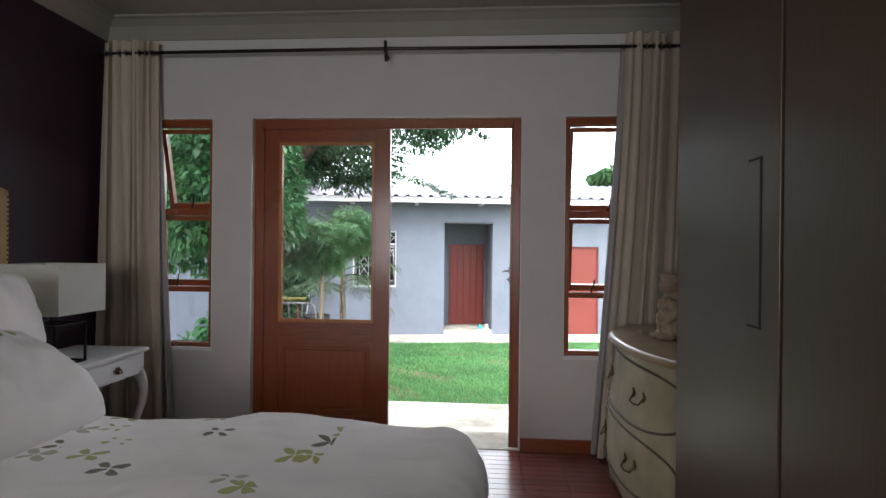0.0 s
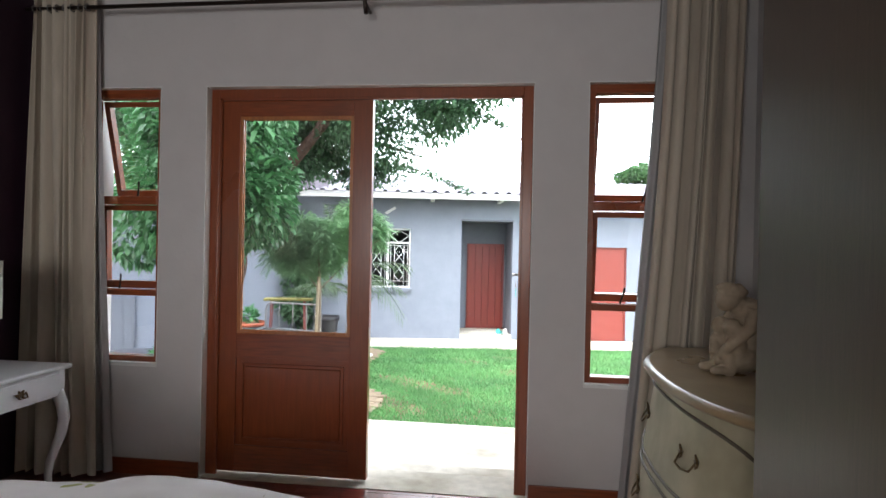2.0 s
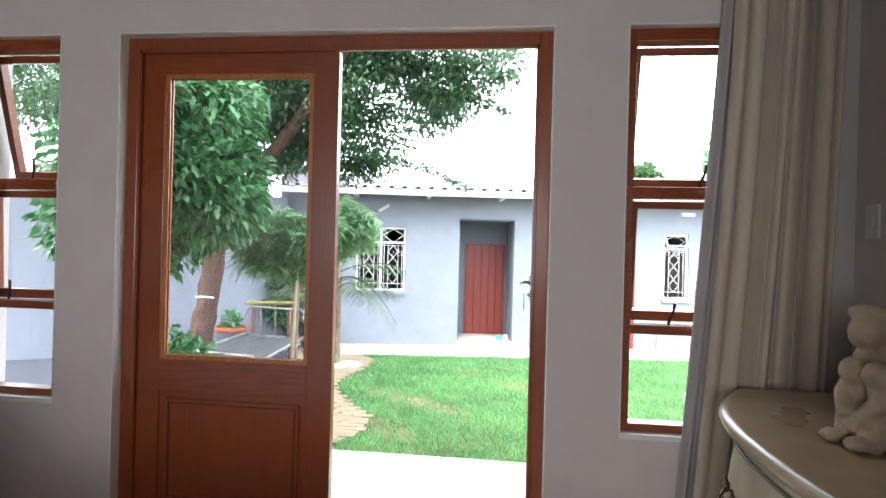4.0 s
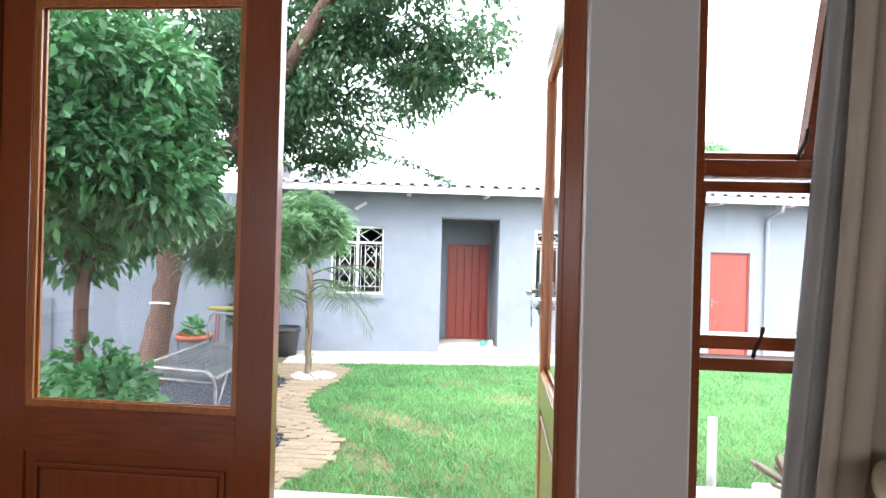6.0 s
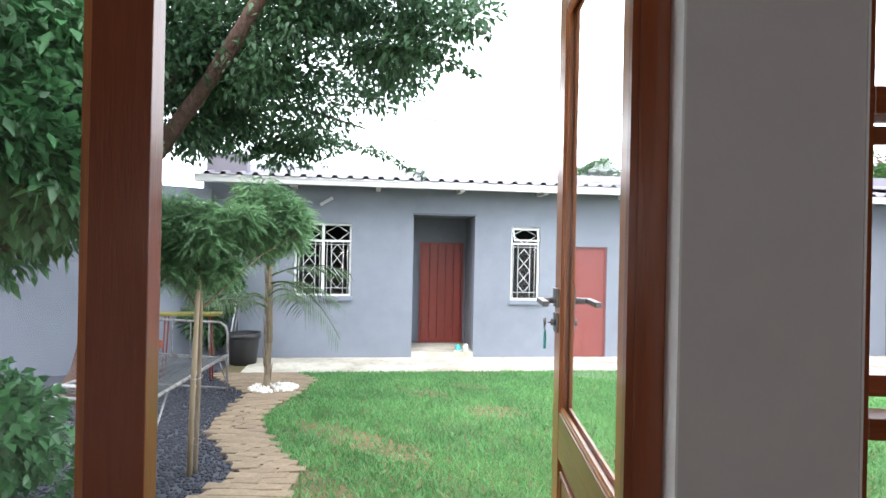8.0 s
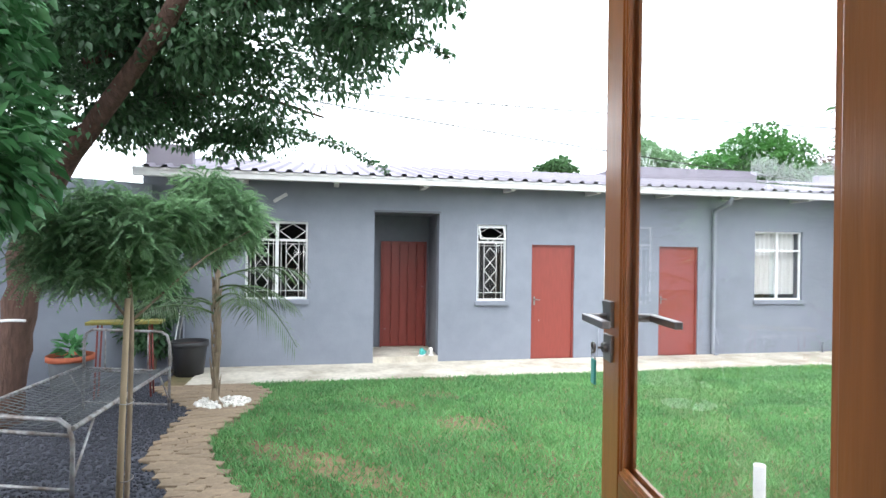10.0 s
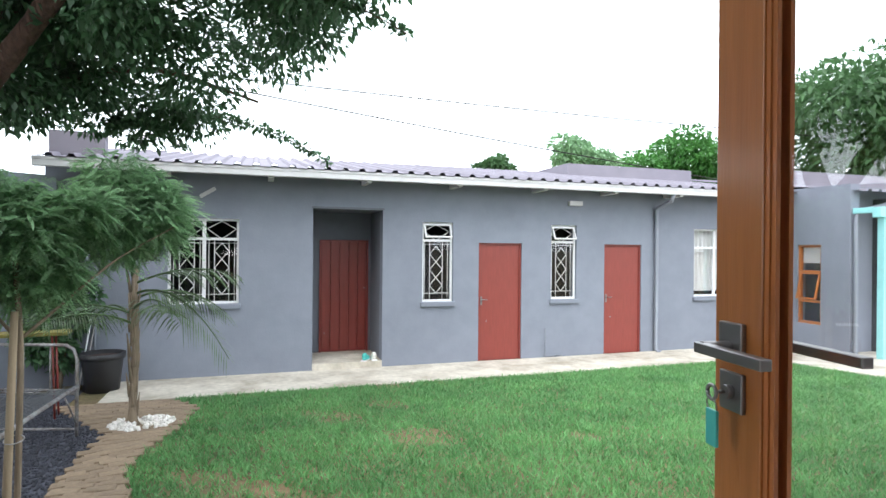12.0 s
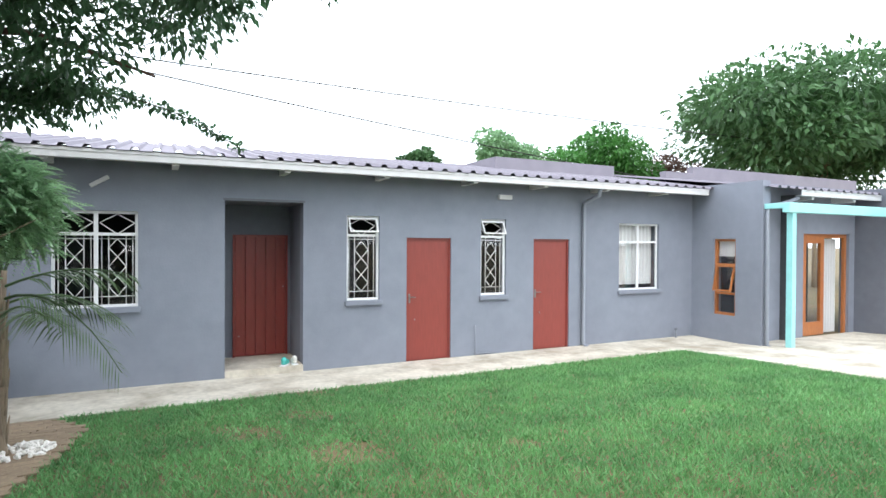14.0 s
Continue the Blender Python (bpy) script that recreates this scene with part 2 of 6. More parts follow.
# ---- mesh helpers ----
def bx(bm, x0, x1, y0, y1, z0, z1, bevel=0.0):
    vs = [bm.verts.new((x, y, z)) for x in (x0, x1) for y in (y0, y1) for z in (z0, z1)]
    fs = [bm.faces.new([vs[i] for i in f]) for f in ((0, 1, 3, 2), (4, 6, 7, 5), (0, 4, 5, 1), (2, 3, 7, 6), (0, 2, 6, 4), (1, 5, 7, 3))]
    if bevel:
        es = list({e for f in fs for e in f.edges})
        bmesh.ops.bevel(bm, geom=es, offset=bevel, segments=2, affect="EDGES", profile=0.5)
    return vs


def tube(bm, pts, rads, n=8, caps=True):
    """A round tube along points; rads one radius or one for each point."""
    pts = [Vector(p) for p in pts]
    if not hasattr(rads, "__len__"):
        rads = [rads] * len(pts)
    rings, side = [], None
    for k, p in enumerate(pts):
        d = (pts[min(k + 1, len(pts) - 1)] - pts[max(k - 1, 0)]).normalized()
        ref = side if side is not None else (Vector((1, 0, 0)) if abs(d.x) < 0.9 else Vector((0, 1, 0)))
        u = (ref - d * ref.dot(d)).normalized()
        side = u
        v = d.cross(u)
        rings.append([bm.verts.new(p + rads[k] * (math.cos(2 * math.pi * j / n) * u + math.sin(2 * math.pi * j / n) * v)) for j in range(n)])
    for a, b in zip(rings, rings[1:]):
        for j in range(n):
            bm.faces.new((a[j], a[(j + 1) % n], b[(j + 1) % n], b[j])).smooth = True
    if caps:
        bm.faces.new(rings[0][::-1])
        bm.faces.new(rings[-1])


def lathe(bm, prof, cx=0, cy=0, n=20):
    rings = [[bm.verts.new((cx + r * math.cos(2 * math.pi * j / n), cy + r * math.sin(2 * math.pi * j / n), z)) for j in range(n)] for r, z in prof]
    for a, b in zip(rings, rings[1:]):
        for j in range(n):
            bm.faces.new((a[j], a[(j + 1) % n], b[(j + 1) % n], b[j])).smooth = True
    bm.faces.new(rings[0][::-1])
    bm.faces.new(rings[-1])


def part(name, bm, material, parent=None, label="", kind="", m=None):
    me = bpy.data.meshes.new(name)
    bmesh.ops.recalc_face_normals(bm, faces=bm.faces)
    bm.to_mesh(me)
    bm.free()
    me.materials.append(material)
    ob = new(name, me)
    if parent is not None:
        ob.parent = parent
    if m is not None:
        ob.matrix_basis = m
    return tagged(ob, label=label, kind=kind)


def boxpart(name, dims, material, parent=None, bevel=0.0, label="", kind="", m=None):
    bm = bmesh.new()
    for d in (dims if isinstance(dims[0], (tuple, list)) else [dims]):
        bx(bm, *d, bevel=bevel)
    return part(name, bm, material, parent, label, kind, m)


def thing(name, m, label, category, group=""):
    e = new(name)
    e.empty_display_size = 0.2
    e.matrix_basis = m
    return tagged(e, label, category, group)


def raw(name, verts, faces, material, parent=None, label="", kind="", m=None, smooth=False):
    me = bpy.data.meshes.new(name)
    me.from_pydata([tuple(v) for v in verts], [], [tuple(f) for f in faces])
    me.materials.append(material)
    if smooth:
        me.polygons.foreach_set("use_smooth", [True] * len(me.polygons))
    me.update()
    ob = new(name, me)
    if parent is not None:
        ob.parent = parent
    if m is not None:
        ob.matrix_basis = m
    return tagged(ob, label=label, kind=kind)


def openwall(name, u0, u1, z0, z1, v0, v1, openings, material, axis="x", parent=None, m=None, label=""):
    """A wall from u0 to u1 along an axis, v0 to v1 thick, with openings (u0, u1, z0, z1)."""
    bm = bmesh.new()
    us = sorted({u0, u1, *[o[0] for o in openings], *[o[1] for o in openings]})
    for a, b in zip(us, us[1:]):
        mid, z = (a + b) / 2, z0
        for o in sorted([o for o in openings if o[0] < mid < o[1]], key=lambda o: o[2]) + [(0, 0, z1, z1)]:
            if o[2] > z:
                bx(bm, *((a, b, v0, v1) if axis == "x" else (v0, v1, a, b)), z, o[2])
            z = o[3]
    bmesh.ops.remove_doubles(bm, verts=bm.verts, dist=0.0001)
    seen = {}
    for f in bm.faces:
        seen.setdefault(tuple(sorted(v.index for v in f.verts)), []).append(f)
    bm.verts.index_update()
    seen = {}
    for f in bm.faces:
        seen.setdefault(tuple(sorted(v.index for v in f.verts)), []).append(f)
    bmesh.ops.delete(bm, geom=[f for fs in seen.values() if len(fs) > 1 for f in fs], context="FACES_ONLY")
    return part(name, bm, material, parent, label, "structure" if parent is None else "", m)


def ground_z(y):
    """Height of the garden at y in the far house's frame."""
    return -0.40 - 0.28 * min(max((y - 6.0) / 5.4, 0.0), 1.0)


# ---- the room ----
# The room is laid out in its own plan, whose unit is ROOM_SIZE metres, and set into the world by into_world() once it stands.
ROOM_SIZE = 0.989
ROOM = Matrix.Translation((0.0, 0.038, 0.024)) @ Matrix.Scale(ROOM_SIZE, 4)
outside = set(scene.objects)


def into_world(before):
    for ob in scene.objects:
        if ob not in before and ob.parent is None:
            ob.matrix_basis = ROOM @ ob.matrix_basis


YI, YO = 3.43, 3.68  # inner and outer face of the garden wall
XL, XR, YB, ZC = -2.09, 1.78, -2.6, 2.8
floor = boxpart("floor", (XL - 0.2, XR + 0.2, YB - 0.2, YI, -0.12, -0.012), M_GROUT, kind="structure", label="dark screed under a red-brown parquet floor")
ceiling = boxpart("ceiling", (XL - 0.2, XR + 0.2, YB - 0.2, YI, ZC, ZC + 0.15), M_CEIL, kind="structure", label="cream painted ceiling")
DOOR_O = (-1.08, 0.703, 0.0, 2.15)
LWIN, RWIN = (-1.81, -1.345, 0.595, 2.15), (0.975, 1.435, 0.595, 2.15)
openwall("wall_garden", -3.4, 6.0, -0.8, 3.0, YI, YO, [(DOOR_O[0], DOOR_O[1], -0.06, 2.15), LWIN, RWIN], M_WALL, label="greige plastered wall with a double door and two slim windows")
boxpart("wall_bed", (XL - 0.2, XL, YB, YI, 0, ZC), M_PURPLE, kind="structure", label="dark aubergine painted wall behind the bed")
boxpart("wall_wardrobe", (XR, XR + 0.2, YB, YI, 0, ZC), M_WALL, kind="structure", label="greige wall behind the wardrobe and chest")
# Unseen back wall opening and area lamp, added to brighten the room.
openwall("wall_back", XL - 0.2, XR + 0.2, 0, ZC, YB - 0.2, YB, [(-1.5, 0.7, 0.9, 2.15)], M_WALL, label="plain greige unseen back wall with an opening added for fill light")
back = new("back_fill_light", bpy.data.lights.new("back_fill_light", "AREA"))
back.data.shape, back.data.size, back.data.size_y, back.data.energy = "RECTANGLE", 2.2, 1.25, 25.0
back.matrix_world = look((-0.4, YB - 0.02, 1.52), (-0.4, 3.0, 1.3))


def cornice():
    bm = bmesh.new()
    prof = [(0.0, 0.13), (0.012, 0.13), (0.02, 0.10), (0.05, 0.05), (0.10, 0.02), (0.13, 0.012), (0.13, 0.0), (0.0, 0.0)]
    for a, b, nx, ny in (((XL, YI), (XR, YI), 0, -1), ((XL, YB), (XL, YI), 1, 0), ((XR, YB), (XR, YI), -1, 0)):
        ra = [bm.verts.new((a[0] + nx * d, a[1] + ny * d, ZC - h)) for d, h in prof]
        rb = [bm.verts.new((b[0] + nx * d, b[1] + ny * d, ZC - h)) for d, h in prof]
        for k in range(len(prof)):
            j = (k + 1) % len(prof)
            bm.faces.new((ra[k], ra[j], rb[j], rb[k]))
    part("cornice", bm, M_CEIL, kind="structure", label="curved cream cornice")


cornice()
for k, (a, b) in enumerate(((XL, DOOR_O[0] - 0.005), (DOOR_O[1] + 0.005, XR))):
    boxpart("baseboard", (a, b, YI - 0.018, YI - 0.001, 0, 0.085), M_WOODH, kind="structure", bevel=0.003, label="dark brown wooden skirting board")


def reveals():
    """White plaster linings round the openings."""
    bm = bmesh.new()
    t = 0.004
    for x0, x1, z0, z1 in (DOOR_O, LWIN, RWIN):
        bx(bm, x0, x0 + t, YI - 0.003, YI + 0.09, z0, z1)
        bx(bm, x1 - t, x1, YI - 0.003, YI + 0.09, z0, z1)
        bx(bm, x0 + t, x1 - t, YI - 0.003, YI + 0.09, z1 - t, z1)
        if z0 > 0.1:
            bx(bm, x0 + t, x1 - t, YI - 0.003, YI + 0.09, z0, z0 + 0.02)
    part("trim", bm, M_REVEAL, kind="structure", label="white plaster reveals of the openings")


reveals()


# ---- double door ----
def door_frame():
    x0, x1, z1 = DOOR_O[0] + 0.004, DOOR_O[1] - 0.004, 2.146
    bm = bmesh.new()
    for a, b in ((x0, x0 + 0.05), (x1 - 0.05, x1)):
        bx(bm, a, b, 3.478, 3.508, 0.0, z1, bevel=0.003)
    bx(bm, x0 + 0.05, x1 - 0.05, 3.478, 3.508, z1 - 0.05, z1, bevel=0.003)
    for a, b in ((x0 + 0.05, x0 + 0.062), (x1 - 0.062, x1 - 0.05)):
        bx(bm, a, b, 3.479, 3.497, 0.0, z1 - 0.05)
    bx(bm, x0 + 0.05, x1 - 0.05, 3.479, 3.497, z1 - 0.062, z1 - 0.05)
    part("door_frame", bm, M_WOOD, kind="structure", label="varnished red-brown hardwood door frame")
    boxpart("door_sill", (DOOR_O[0], DOOR_O[1], YI, YO + 0.02, -0.05, 0.004), M_CONC, kind="structure", label="pale concrete door threshold")


door_frame()
LEAF_W, LEAF_H = 0.862, 2.081


def door_leaf(name, m, label, wood):
    """A half-glazed leaf, hinge at the origin, along +x; y = 0 is its room side."""
    d = thing(name, m, label, "door", "double garden door")
    w, h, th = LEAF_W, LEAF_H, 0.042
    s0, s1 = 0.106, w - 0.106
    zb, zt, zl = 0.785, h - 0.087, 0.69
    bm = bmesh.new()
    bx(bm, 0, s0, 0, th, 0.012, h, bevel=0.002)
    bx(bm, s1, w, 0, th, 0.012, h, bevel=0.002)
    part("stile", bm, wood, d)
    bm = bmesh.new()
    bx(bm, s0, s1, 0.001, th - 0.001, zt, h, bevel=0.002)
    bx(bm, s0, s1, 0.001, th - 0.001, zl - 0.04, zb, bevel=0.002)
    bx(bm, s0, s1, 0.001, th - 0.001, 0.012, 0.16, bevel=0.002)
    part("rail", bm, M_WOODH, d)
    bm = bmesh.new()
    bx(bm, s0, s1, 0.012, th - 0.012, 0.16, zl - 0.04)
    bx(bm, s0 + 0.05, s1 - 0.05, 0.004, th - 0.004, 0.21, zl - 0.09, bevel=0.006)
    part("panel", bm, M_WOOD, d)
    bm = bmesh.new()
    a, b, c, e = s0 + 0.03, s1 - 0.03, 0.19, zl - 0.07
    for y0, y2 in ((0.001, 0.012), (th - 0.012, th - 0.001)):
        bx(bm, a, a + 0.014, y0, y2, c, e, bevel=0.003)
        bx(bm, b - 0.014, b, y0, y2, c, e, bevel=0.003)
        bx(bm, a + 0.014, b - 0.014, y0, y2, c, c + 0.014, bevel=0.003)
        bx(bm, a + 0.014, b - 0.014, y0, y2, e - 0.014, e, bevel=0.003)
    part("panel_moulding", bm, M_WOOD, d, "raised moulding round the lower panel")
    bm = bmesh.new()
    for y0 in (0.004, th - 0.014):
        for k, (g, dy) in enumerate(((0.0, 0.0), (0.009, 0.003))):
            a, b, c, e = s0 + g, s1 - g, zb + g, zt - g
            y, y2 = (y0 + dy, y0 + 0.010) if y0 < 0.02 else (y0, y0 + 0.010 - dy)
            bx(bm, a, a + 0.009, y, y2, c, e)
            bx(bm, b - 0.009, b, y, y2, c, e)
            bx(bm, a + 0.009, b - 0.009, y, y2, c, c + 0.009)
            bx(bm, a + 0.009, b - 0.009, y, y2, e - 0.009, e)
    part("bead", bm, M_WOOD_LIT, d, "varnished glazing bead lightened as if sunlit")
    g = boxpart("pane", (s0 + 0.001, s1 - 0.001, th / 2 - 0.002, th / 2 + 0.002, zb, zt), M_GLASS, d, label="clear glass pane")
    g.visible_shadow = False
    return d


left_leaf = door_leaf("door", pose(-1.023, 3.499, 0.006), "closed varnished red-brown wooden door leaf with a clear upper pane", M_WOOD)


def open_leaf():
    d = door_leaf("door", pose(0.701, 3.51, 0.006, 0, 0, 89.0), "varnished wooden door leaf open to the garden, daylight coloured in orange-brown", M_WOOD_DAYLIT)
    th = 0.042
    for side, y, sg in (("inner", th, 1), ("outer", 0.0, -1)):
        bm = bmesh.new()
        bx(bm, LEAF_W - 0.075, LEAF_W - 0.022, min(y, y + sg * 0.010), max(y, y + sg * 0.010), 1.096, 1.154, bevel=0.002)
        part("handle_plate", bm, M_STEEL, d, "square brushed steel plate")
        bm = bmesh.new()
        tube(bm, [(LEAF_W - 0.048, y, 1.116), (LEAF_W - 0.048, y + sg * 0.055, 1.116)], 0.010, 10)
        ya, yb = sorted((y + sg * 0.045, y + sg * 0.063))
        bx(bm, LEAF_W - 0.185, LEAF_W - 0.038, ya, yb, 1.108, 1.124, bevel=0.002)
        part("handle", bm, M_STEEL, d, "straight brushed steel lever")
        bm = bmesh.new()
        bx(bm, LEAF_W - 0.075, LEAF_W - 0.022, min(y, y + sg * 0.008), max(y, y + sg * 0.008), 1.018, 1.078, bevel=0.002)
        tube(bm, [(LEAF_W - 0.048, y + sg * 0.008, 1.048), (LEAF_W - 0.048, y + sg * 0.018, 1.048)], 0.011, 12)
        part("lock_plate", bm, M_STEEL, d, "square brushed steel key plate")
    k = thing("key", pose(0, 0, 0), "steel key in the door lock with a teal plastic tag", "key")
    k.matrix_basis = d.matrix_basis @ pose(LEAF_W - 0.048, th + 0.018, 1.048)
    bm = bmesh.new()
    tube(bm, [(0, 0, 0), (0, 0.010, 0)], 0.003, 6)
    tube(bm, [(0.011 * math.cos(a), 0.020, 0.011 * math.sin(a)) for a in [2 * math.pi * j / 12 for j in range(13)]], 0.003, 6)
    part("bow", bm, M_STEEL, k)
    bm = bmesh.new()
    tube(bm, [(0.012 * math.cos(a), 0.020 + 0.002 * math.sin(a), -0.020 + 0.012 * math.sin(a)) for a in [2 * math.pi * j / 12 for j in range(13)]], 0.0012, 5)
    part("ring", bm, M_STEEL, k)
    bm = bmesh.new()
    bx(bm, -0.013, 0.013, 0.016, 0.022, -0.082, -0.026, bevel=0.002)
    part("tag", bm, M_TEAL, k, "teal plastic key tag")
    return d


open_leaf()


# ---- side windows ----
def side_window(name, x0, x1, label, tilt, sx):
    z0, z1 = 0.61, 2.146
    w = thing(name, pose(0, 0, 0), label, "window", "slim wooden windows beside the door")
    w["kind"] = "structure"
    a, b = x0 + 0.004, x1 - 0.004
    y0, y1 = 3.465, 3.53
    bm = bmesh.new()
    bx(bm, a, a + 0.035, y0, y1, z0, z1, bevel=0.002)
    bx(bm, b - 0.035, b, y0, y1, z0, z1, bevel=0.002)
    for c, d in ((z0, z0 + 0.035), (z1 - 0.045, z1), (1.50, 1.545), (0.985, 1.02)):
        bx(bm, a + 0.035, b - 0.035, y0, y1, c, d, bevel=0.002)
    part("window_frame", bm, M_WOODH, w)
    g = boxpart("pane", (a + 0.035, b - 0.035, 3.505, 3.509, z0 + 0.035, 0.985), M_GLASS, w, label="clear lower pane")
    g.visible_shadow = False
    for zt, zb, ang in ((z1 - 0.046, 1.546, 14), (1.499, 1.021, tilt)):
        piv = pose(0, 3.552, zt, ang)
        hh = zt - zb
        bm = bmesh.new()
        bx(bm, a + 0.037, a + 0.067, -0.02, 0.02, -hh, 0)
        bx(bm, b - 0.067, b - 0.037, -0.02, 0.02, -hh, 0)
        bx(bm, a + 0.067, b - 0.067, -0.02, 0.02, -hh, -hh + 0.04)
        bx(bm, a + 0.067, b - 0.067, -0.02, 0.02, -0.03, 0)
        s = part("sash", bm, M_WOODH, w, "top-hung wooden sash pushed open", m=piv)
        g = boxpart("pane", (a + 0.067, b - 0.067, -0.002, 0.002, -hh + 0.04, -0.03), M_GLASS, s, label="clear glass pane")
        g.visible_shadow = False
    for z, xm in ((1.02, sx), (1.545, sx + 0.1)):
        bm = bmesh.new()
        tube(bm, [(xm, 3.49, z), (xm + 0.004, 3.49, z + 0.02), (xm + 0.014, 3.48, z + 0.05), (xm + 0.018, 3.475, z + 0.085)], [0.006, 0.006, 0.005, 0.006], 6)
        part("stay", bm, M_ROD, w, "dark metal window stay")


side_window("window_1", LWIN[0], LWIN[1], "slim varnished wooden window with two open top sashes beside the bed curtain", 2, -1.62)
side_window("window_2", RWIN[0], RWIN[1], "slim varnished wooden window with two open sashes beside the chest", 8, 1.16)


# ---- curtains ----
def curtain(name, top, bot, seed, label, lining=None):
    rnd = random.Random(seed)
    n, rows = 130, 22
    (t0, t1), (b0, b1) = top, bot
    zt, zb = 2.63, 0.02
    phase = [rnd.uniform(0, 6.28) for _ in range(5)]
    verts, faces = [], []
    for layer in (0, 1):
        for r in range(rows + 1):
            v = r / rows
            z = zt + (zb - zt) * v
            e = v ** 1.6
            xa, xb = t0 + (b0 - t0) * e, t1 + (b1 - t1) * e
            for k in range(n + 1):
                u = k / n
                x = xa + (xb - xa) * u
                uu = u * 6.28 * 8
                y = 3.32 + 0.030 * math.sin(uu + phase[0] + 0.8 * math.sin(2 * v + phase[1]) + 1.7 * math.sin(uu * 0.23 + phase[4] + v)) + 0.014 * math.sin(uu * 0.47 + phase[2] + 2 * v) * (0.4 + v)
                x += 0.012 * math.sin(uu * 0.93 + phase[3] + v)
                verts.append((x, y + 0.004 * layer, z))
    w = n + 1
    off = w * (rows + 1)
    for r in range(rows):
        for k in range(n):
            a = r * w + k
            faces.append((a, a + 1, a + w + 1, a + w))
            faces.append((off + a, off + a + w, off + a + w + 1, off + a + 1))
    for r in range(rows):
        for k in (0, n):
            a = r * w + k
            faces.append((a, a + w, off + a + w, off + a))
    th = thing(name, pose(0, 0, 0), label, "curtain", "curtains on the rod")
    raw("fabric", verts, faces, M_CURTAIN, th, smooth=True)
    if lining:
        verts, faces = [], []
        (c0, c1), (d0, d1) = lining
        for layer in (0, 1):
            for r in range(rows + 1):
                v = r / rows
                z = zt - 0.03 + (zb + 0.02 - zt) * v
                e = v ** 1.2
                xa, xb = c0 + (d0 - c0) * e, c1 + (d1 - c1) * e
                for k in range(25):
                    u = k / 24
                    verts.append((xa + (xb - xa) * u, 3.392 + 0.014 * math.sin(u * 12 + 2 * v) + 0.004 * layer, z))
        off = 25 * (rows + 1)
        for r in range(rows):
            for k in range(24):
                a = r * 25 + k
                faces.append((a, a + 1, a + 26, a + 25))
                faces.append((off + a, off + a + 25, off + a + 26, off + a + 1))
        raw("lining", verts, faces, M_LINING, th, "grey back lining turned outwards", smooth=True)


curtain("curtain", (-2.03, -1.69), (-2.05, -1.62), 3, "floor-length beige linen curtain beside the nightstand", ((-1.79, -1.695), (-1.70, -1.58)))
curtain("curtain", (1.34, 1.68), (1.18, 1.62), 8, "floor-length beige linen curtain behind the chest", ((1.31, 1.40), (1.15, 1.24)))


def rod():
    t = thing("curtain_rod", pose(0, 0, 0), "thin dark metal curtain rod above the double door", "curtain rod")
    bm = bmesh.new()
    tube(bm, [(-2.06, 3.30, 2.545), (-0.2, 3.30, 2.55), (1.72, 3.30, 2.54)], 0.011, 10)
    part("pole", bm, M_ROD, t)
    bm = bmesh.new()
    tube(bm, [(-0.17, 3.43, 2.53), (-0.17, 3.36, 2.53), (-0.17, 3.30, 2.535)], 0.009, 8)
    tube(bm, [(-0.17, 3.31, 2.60), (-0.165, 3.29, 2.54), (-0.16, 3.30, 2.47)], 0.011, 8)
    part("bracket", bm, M_ROD, t)
    for x in [-2.01 + 0.045 * k for k in range(8)] + [1.35 + 0.045 * k for k in range(8)]:
        bm = bmesh.new()
        tube(bm, [(x, 3.30 + 0.019 * math.cos(a), 2.545 + 0.019 * math.sin(a)) for a in [6.2832 * j / 10 for j in range(11)]], 0.003, 5)
        part("eyelet", bm, M_STEEL, t, "steel curtain eyelet")


rod()


# ---- wardrobe ----
def wardrobe():
    w = thing("wardrobe", pose(1.19, 1.94, 0), "ceiling-high grey oak laminate wardrobe with recessed pulls", "wardrobe")
    d = XR - 1.19 - 0.004
    boxpart("body", (0.0245, d, -3.9, 0, 0.0, ZC - 0.004), M_LAMINATE, w, label="laminate carcass")
    # A dark strip behind the door joints paints their shade.
    boxpart("gap_shade_strip", (0.018, 0.0235, -3.89, -0.01, 0.09, ZC - 0.03), M_GAP_SHADE, w, label="near-black strip that paints the shade between the doors")
    edges = [0.0, -0.745, -1.50, -2.25, -3.0, -3.75]
    for k in range(5):
        a, b = edges[k + 1] + 0.009, edges[k] - (0.0 if k == 0 else 0.009)
        dr = boxpart("door", (0.0, 0.0175, a, b, 0.09, ZC - 0.03), M_LAMINATE, w, bevel=0.002)
        hy = a + 0.09
        bm = bmesh.new()
        y0, y1, z0, z1 = hy, hy + 0.075, 1.09, 1.545
        # Flat dark strips outline the recess; its shade is only colour.
        bx(bm, -0.002, 0.001, y0, y0 + 0.009, z0, z1)
        bx(bm, -0.002, 0.001, y0 + 0.006, y1, z0, z0 + 0.006)
        bx(bm, -0.002, 0.001, y0 + 0.006, y1, z1 - 0.006, z1)
        part("handle", bm, M_GAP_SHADE, dr, "long pull recess outlined in painted dark strips")


wardrobe()


